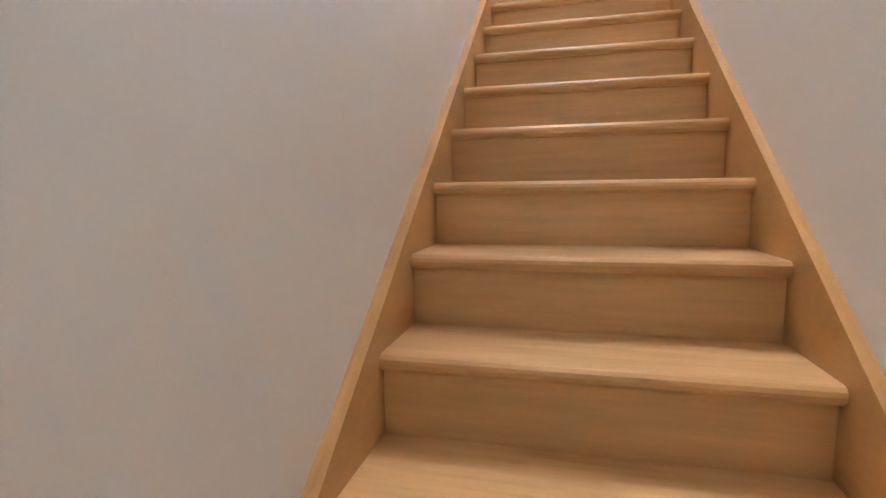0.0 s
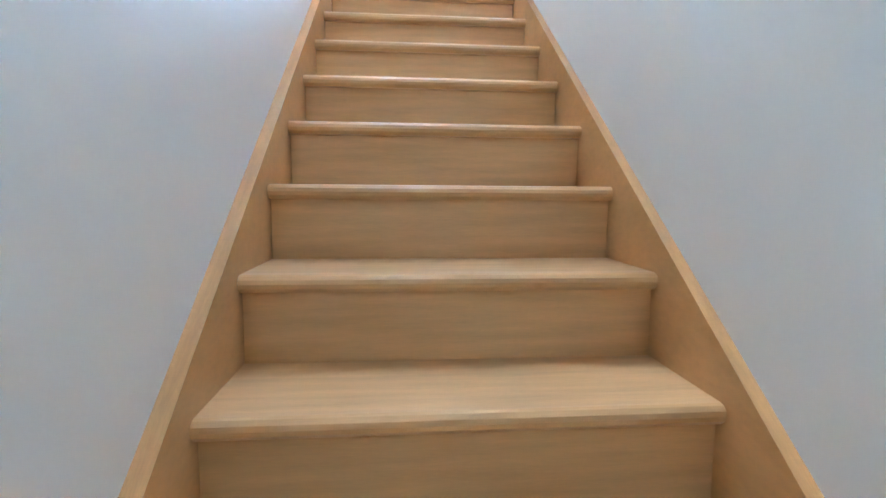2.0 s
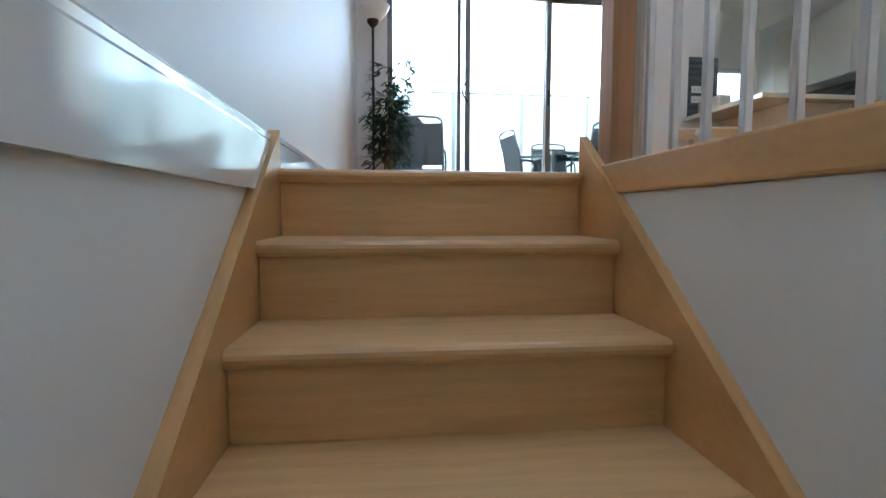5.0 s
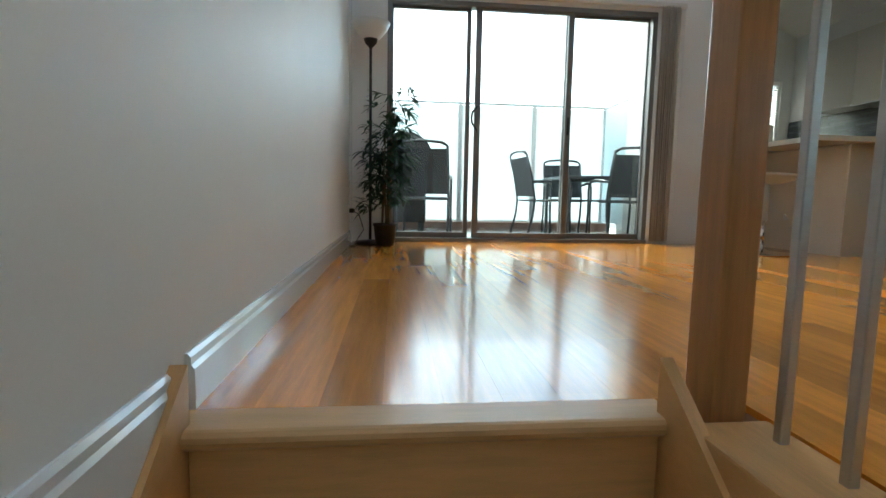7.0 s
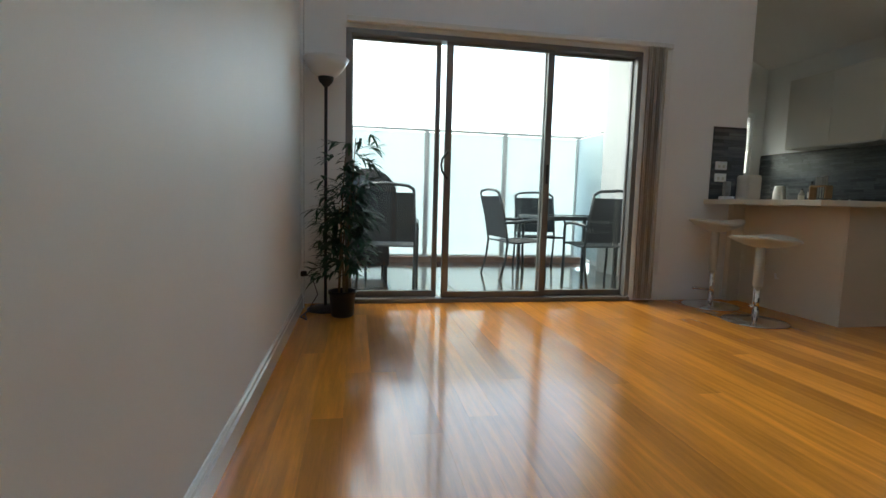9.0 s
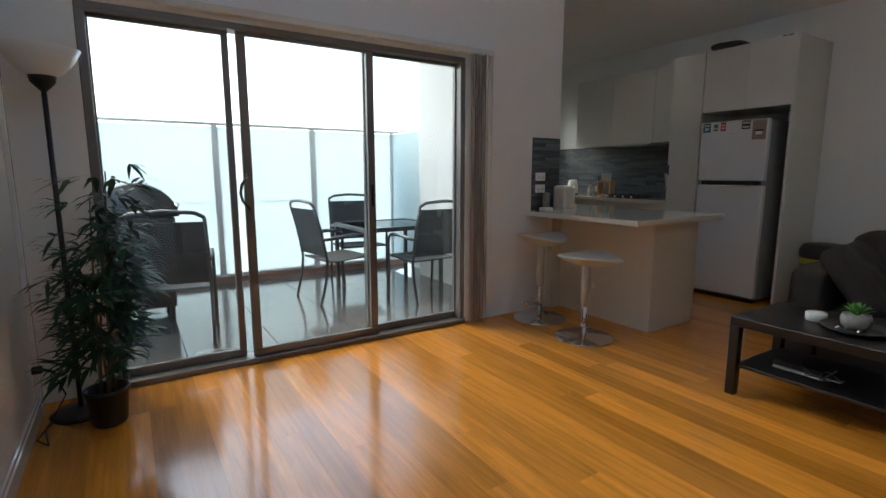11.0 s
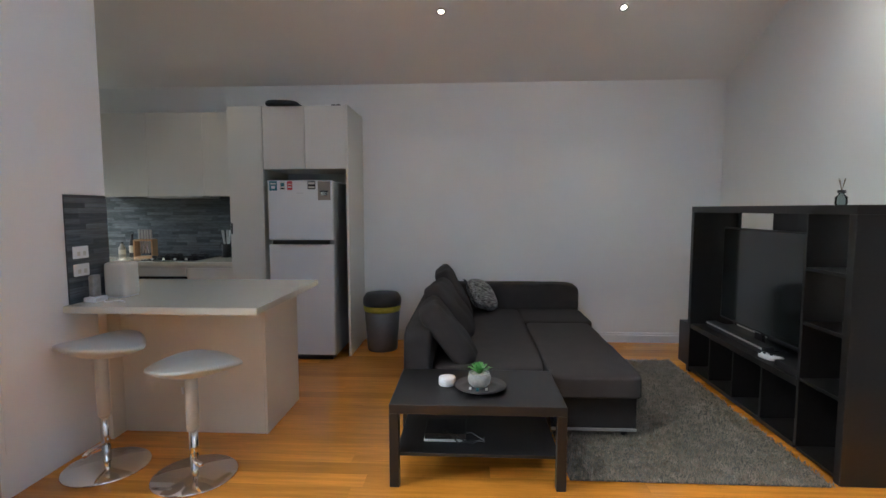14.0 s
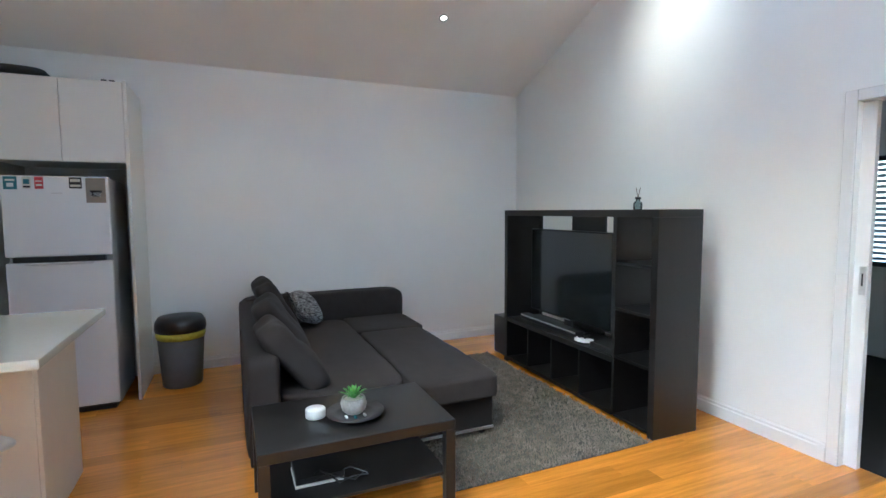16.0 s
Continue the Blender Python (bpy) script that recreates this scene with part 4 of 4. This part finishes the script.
for i in range(3):
    pts = [(3.3 + rng.uniform(0, 0.15), 1.26 + 0.07 * j, 0.205 + 0.03 * rng.random()) for j in range(5)]
    pts[0] = (pts[0][0], pts[0][1], 0.217)
    tagged(part("cable", tube(pts, 0.004, 6), RUBBER, None), "black cable tangled on the coffee table shelf", "cable")
plate = thing("serving_plate", pose(3.5, 1.28, 0.45), "round dark tray on the coffee table", "tray")
part("dish", turned([(0.0, 0.0), (0.09, 0.0), (0.145, 0.018), (0.147, 0.022), (0.09, 0.006), (0.0, 0.006)], 36), TRAY, plate, "", True)
suc = thing("succulent", pose(3.51, 1.285, 0.457), "small green succulent in a grey patterned pot", "plant")
part("pot", turned([(0.04, 0.0), (0.06, 0.02), (0.066, 0.05), (0.058, 0.08), (0.05, 0.08), (0.05, 0.07), (0.0, 0.07)], 24), CERAMIC, suc, "", True)
part("pebbles", turned([(0.0, 0.078), (0.03, 0.078), (0.05, 0.071)], 20), CREAM, suc)
leaf_v, leaf_f = [], []
for i in range(26):
    a, t = i * 2.4, 0.25 + 0.75 * (i / 26)
    leaf(Vector((0.008 * math.cos(a), 0.008 * math.sin(a), 0.075)), Vector((math.cos(a) * t, math.sin(a) * t, 1.25 - 0.6 * t)), 0.09, 0.017)
me = bpy.data.meshes.new("leaves")
me.from_pydata(leaf_v, [], leaf_f)
me.materials.append(LEAF2)
o = new("leaves", me)
o.parent = suc
wp = thing("white_puck", pose(3.55, 1.47, 0.45), "round white plastic device on the coffee table", "device")
part("body", turned([(0.046, 0), (0.05, 0.004), (0.05, 0.04), (0.046, 0.045), (0.0, 0.046)], 28), WHITE, wp, "", True)
for i, (x, y) in enumerate(((3.42, 1.24), (3.41, 1.29), (3.43, 1.33))):
    tagged(part("trinket", box(x, x + 0.03, y, y + 0.014, 0.463, 0.472, 0.003), (SILVER, TEAL, WHITE)[i], None), "small trinket lying on the dark tray", "trinket")

# ---- rug ----
rug = thing("rug", pose(0, 0, 0), "grey shaggy rug under the television side of the sofa", "rug")
part("backing", box(3.35, 5.5, -0.56, 0.8, 0.0005, 0.012, 0.004), RUG, rug)
g = np.random.default_rng(3)
n = 26000
px, py = g.uniform(3.34, 5.51, n), g.uniform(-0.57, 0.81, n)
ang, lean_x, lean_y, hh = g.uniform(0, 6.28, n), g.normal(0, 0.008, n), g.normal(0, 0.008, n), g.uniform(0.014, 0.03, n)
w = 0.0048
v = np.empty((n, 3, 3))
v[:, 0] = np.stack([px - w * np.cos(ang), py - w * np.sin(ang), np.full(n, 0.009)], 1)
v[:, 1] = np.stack([px + w * np.cos(ang), py + w * np.sin(ang), np.full(n, 0.009)], 1)
v[:, 2] = np.stack([px + lean_x, py + lean_y, hh + 0.004], 1)
me = bpy.data.meshes.new("pile")
me.from_pydata(v.reshape(-1, 3).tolist(), [], np.arange(3 * n).reshape(-1, 3).tolist())
me.materials.append(TUFT)
o = new("pile", me)
o.parent = rug
tagged(o, "short shaggy grey wool pile of the rug", kind="stuff")

# ---- television unit ----
tv = thing("tv_storage_unit", pose(3.365, -0.605, 0.0, 0, 0, -0.6), "black-brown television storage unit with open shelves", "tv unit")
L, D, H = 1.9, 0.385, 1.48
# local x runs along the unit from its near end, -y to the wall
part("end_panel", box(0, 0.05, -D, 0, 0, H - 0.05, 0.002), BLACKBROWN, tv)
part("end_panel", box(L - 0.05, L, -D, 0, 0, H - 0.05, 0.002), BLACKBROWN, tv)
part("top_panel", box(0, L, -D, 0, H - 0.05, H, 0.002), BLACKBROWN, tv)
part("divider", box(0.37, 0.39, -D, -0.004, 0.04, H - 0.05, 0.001), BLACKBROWN, tv)
for z in (0.04, 0.46, 0.8, 1.12):
    part("shelf", box(0.051, 0.369, -D + 0.001, -0.006, z - 0.018, z, 0.001), BLACKBROWN, tv)
part("back_panel", box(0.051, 0.369, -D + 0.001, -D + 0.006, 0.041, 0.72), BLACKBROWN, tv)
part("bench_top", box(0.391, L - 0.051, -D, -0.004, 0.4, 0.44, 0.001), BLACKBROWN, tv)
part("bench_bottom", box(0.391, L - 0.051, -D, -0.004, 0.02, 0.05, 0.001), BLACKBROWN, tv)
for i in range(1, 4):
    x = 0.39 + (L - 0.44) * i / 4
    part("bench_divider", box(x - 0.009, x + 0.009, -D, -0.006, 0.051, 0.399, 0.001), BLACKBROWN, tv)
part("bench_back", box(0.391, L - 0.051, -D, -D + 0.006, 0.051, 0.399), BLACKBROWN, tv)
part("back_panel", box(0.391, 0.81, -D, -D + 0.016, 0.441, H - 0.051), BLACKBROWN, tv)
part("back_panel", box(0.9, 1.335, -D, -D + 0.016, 0.441, H - 0.051), BLACKBROWN, tv)
part("back_panel", box(1.815, L - 0.051, -D, -D + 0.016, 0.441, H - 0.051), BLACKBROWN, tv)

tvm = pose(3.365, -0.605, 0.0, 0, 0, -0.6)
t = thing("television", tvm @ pose(1.17, -0.2, 0.44) @ Matrix.Diagonal((1, 1, 1.02, 1)), "flat black television standing on the storage unit", "television")
part("bezel", box(-0.56, 0.56, -0.03, 0.0, 0.09, 0.85, 0.006, 2), RUBBER, t)
part("screen", box(-0.545, 0.545, 0.0005, 0.003, 0.108, 0.836), SCREEN, t, "glossy dark screen")
part("stand", box(-0.2, 0.2, -0.1, 0.08, 0, 0.012, 0.003), RUBBER, t)
part("stand_neck", box(-0.05, 0.05, -0.03, -0.01, 0.012, 0.09), RUBBER, t)
part("badge", box(-0.05, 0.05, 0.003, 0.0045, 0.093, 0.1), SILVER, t)
sb = thing("soundbar", tvm @ pose(1.32, -0.13, 0.44), "long black soundbar with a silver front edge", "soundbar")
part("body", box(-0.42, 0.42, -0.045, 0.04, 0, 0.055, 0.012, 3), RUBBER, sb)
part("strip", box(-0.41, 0.41, 0.0405, 0.045, 0.035, 0.05, 0.001), SILVER, sb)
ctl = thing("game_controller", tvm @ pose(0.8, -0.07, 0.44, 0, 0, 20), "white game controller lying on the storage unit", "controller")
bm = cushion(0.13, 0.07, 0.035, 3, 8, 0.004, 1)
bmesh.ops.translate(bm, verts=bm.verts, vec=(0, 0, 0.0175))
part("shell", bm, WHITE, ctl, "", True)
for s in (-1, 1):
    part("grip", tube([(s * 0.045, -0.01, 0.018), (s * 0.062, -0.06, 0.014)], [0.02, 0.012], 10), WHITE, ctl, "", True)
    part("thumb_stick", turned([(0.009, 0.03), (0.009, 0.044), (0.0, 0.045)], 10, None, (s * 0.025, 0.0)), RUBBER, ctl)
tb = thing("set_top_box", tvm @ pose(0.54, -0.12, 0.44), "flat black box lying on the storage unit", "device")
part("body", box(-0.12, 0.12, -0.09, 0.09, 0.004, 0.045, 0.004), RUBBER, tb)
part("foot", box(-0.1, 0.1, -0.07, 0.07, 0, 0.004), RUBBER, tb)
df = thing("reed_diffuser", tvm @ pose(0.33, -0.15, 1.48), "small glass reed diffuser bottle on top of the storage unit", "diffuser")
part("bottle", turned([(0.026, 0), (0.03, 0.006), (0.03, 0.045), (0.014, 0.06), (0.014, 0.07)], 16), TINT, df, "", True)
part("collar", turned([(0.02, 0.07), (0.02, 0.085), (0.0, 0.086)], 12), RUBBER, df)
for i in range(4):
    part("reed", tube([(0, 0, 0.08), (0.02 * math.cos(i * 1.6), 0.02 * math.sin(i * 1.6), 0.15)], 0.0018, 5), CANE, df)
sub = thing("subwoofer", tvm @ pose(2.06, -0.2, 0), "black subwoofer box on the floor beside the storage unit", "speaker")
part("cabinet", box(-0.14, 0.14, -0.15, 0.15, 0.01, 0.4, 0.006), RUBBER, sub)
part("foot", box(-0.12, 0.12, -0.13, 0.13, 0, 0.01), RUBBER, sub)

# ---- bin ----
b = thing("pedal_bin", pose(5.82, 2.255, 0), "dark grey plastic bin with a yellow liner and black lid", "bin")
part("bucket", turned([(0.15, 0.0), (0.155, 0.01), (0.185, 0.46), (0.178, 0.46)], 32), BINGREY, b, "", True)
part("liner", turned([(0.186, 0.41), (0.194, 0.44), (0.192, 0.475), (0.18, 0.48)], 32), YELLOW, b, "yellow plastic liner", True)
part("lid", turned([(0.195, 0.47), (0.2, 0.5), (0.195, 0.55), (0.17, 0.59), (0.08, 0.605), (0.0, 0.607)], 32), RUBBER, b, "", True)
s = thing("power_socket", pose(EAST, 2.43, 0.3), "white wall socket beside the bin", "socket")
part("plate", box(-0.01, -0.0, -0.04, 0.04, -0.035, 0.035, 0.002), WHITE, s)
part("switch", box(-0.013, -0.0101, -0.02, 0.02, 0.0, 0.02), CREAM, s)

# ---- cavity sliding door in the south wall ----
dr = thing("door_1", pose(2.70, SOUTH, 0), "white sliding cavity door half open with a metal flush pull", "door", "", "structure")
part("architrave", box(0.0, 0.06, 0.0, 0.018, 0, 2.12, 0.003), GLOSSY, dr)
part("architrave", box(-0.9, -0.84, 0.0, 0.018, 0, 2.12, 0.003), GLOSSY, dr)
part("architrave", box(-0.839, -0.001, 0.0, 0.018, 2.06, 2.12, 0.003), GLOSSY, dr)
leaf_part = part("leaf", box(-0.068, 0.0, -0.078, -0.04, 0.005, 2.055, 0.002), GLOSSY, dr)
part("flush_pull", box(-0.06, -0.028, -0.041, -0.037, 1.0, 1.16, 0.012, 3), SILVER, leaf_part)
# flat black plate on the pull paints in the shade of its finger hollow
part("recess", box(-0.048, -0.04, -0.0372, -0.0362, 1.05, 1.12), RUBBER, leaf_part)
bw = thing("window_2", pose(3.75, -4.08, 0.9), "bedroom window with dark slatted shutters", "window", "", "structure")
part("window_frame", box(0, 1.8, -0.1, -0.02, 0, 0.05, bm=box(0, 1.8, -0.1, -0.02, 1.05, 1.1, bm=box(0, 0.05, -0.1, -0.02, 0.051, 1.049, bm=box(1.75, 1.8, -0.1, -0.02, 0.051, 1.049)))), DARKFRAME, bw)
sl = mesh_of(box(0.055, 1.745, -0.03, 0.03, -0.002, 0.002), "slat", DARKFRAME)
for i in range(18):
    o = new("slat", sl)
    o.parent, o.matrix_local = bw, pose(0, -0.03, 0.08 + 0.055 * i, 30, 0, 0)

# ---- splashback tiles ----
sp = tagged(part("splashback", box(KX - 0.008, KX - 0.001, 3.718, NORTH - 0.001, 0.935, 1.604), GROUT, None), "dark slate strip-tile splashback behind the cooktop", "splashback", "", "structure")
rng = random.Random(2)
tiles = {}
hgt = 0.0312
for row in range(21):
    y = 3.72 - rng.uniform(0.0, 0.25)
    while y < NORTH - 0.01:
        ln = rng.choice((0.15, 0.24, 0.3, 0.3))
        a, b = max(y, 3.72), min(y + ln - 0.002, NORTH - 0.002)
        if b - a > 0.01:
            key = (round(b - a, 3), rng.choice((0.004, 0.006, 0.008)))
            if key not in tiles:
                tiles[key] = mesh_of(box(-key[1], 0, 0, key[0], 0, hgt - 0.002), "tile", SLATE)
            o = new("tile", tiles[key])
            o.parent, o.location = sp, (KX - 0.0082, a, 0.936 + row * hgt)
        y += ln
sp2 = tagged(part("splashback", box(3.478, 3.808, DOOR_Y - 0.006, DOOR_Y - 0.0005, 0.911, 1.55), GROUT, None), "dark slate strip-tile splashback at the end of the island", "splashback", "", "structure")
for row in range(20):
    x, first = 3.48, True
    while x < 3.8:
        ln = rng.choice((0.1, 0.15, 0.2)) if first else 0.3
        first = False
        b = min(x + ln - 0.002, 3.807)
        if b - x > 0.01:
            o = new("tile", mesh_of(box(0, b - x, -0.005, 0, 0, hgt - 0.002), "tile", SLATE))
            o.parent, o.location = sp2, (x, DOOR_Y - 0.0062, 0.911 + row * hgt)
        x += ln

# ---- balcony pavers ----
pv = mesh_of(box(0.003, 0.597, 0.003, 0.597, 0, 0.008), "paver", PAVER)
for i in range(7):
    for j in range(5):
        if 3.82 + 0.6 * j < 6.4 and -0.5 + 0.6 * i < 3.2:
            o = new("paver", pv)
            o.parent, o.location = balcony_floor, (-0.49 + 0.6 * i, 3.82 + 0.6 * j, BF - 0.008)

# ---- floor boards ----
rng = random.Random(7)
wide = 0.121
boards = {}
rows = int((EAST + 0.03) / wide) + 1
for r in range(rows):
    x0 = -0.03 + r * wide
    x1 = min(x0 + wide, EAST)
    if x1 - x0 < 0.01:
        continue
    lo = 0.1 if x0 < 1.0 else SOUTH - 0.1
    hi = NORTH if x0 > CORNER else DOOR_Y
    y = lo - rng.uniform(0, 1.6)
    while y < hi:
        ln = rng.choice((1.2, 1.5, 1.8, 2.1, 2.4))
        a, b = max(y, lo), min(y + ln, hi)
        if b - a > 0.03:
            key = (round(b - a, 3), round(x1 - x0, 3))
            if key not in boards:
                boards[key] = mesh_of(box(0.00012, key[1] - 0.00012, 0.0003, key[0] - 0.0003, -0.015, 0), "floor_board", BOARD)
            o = new("floor_board", boards[key])
            o.parent, o.location = floor, (x0, a, 0)
        y += ln
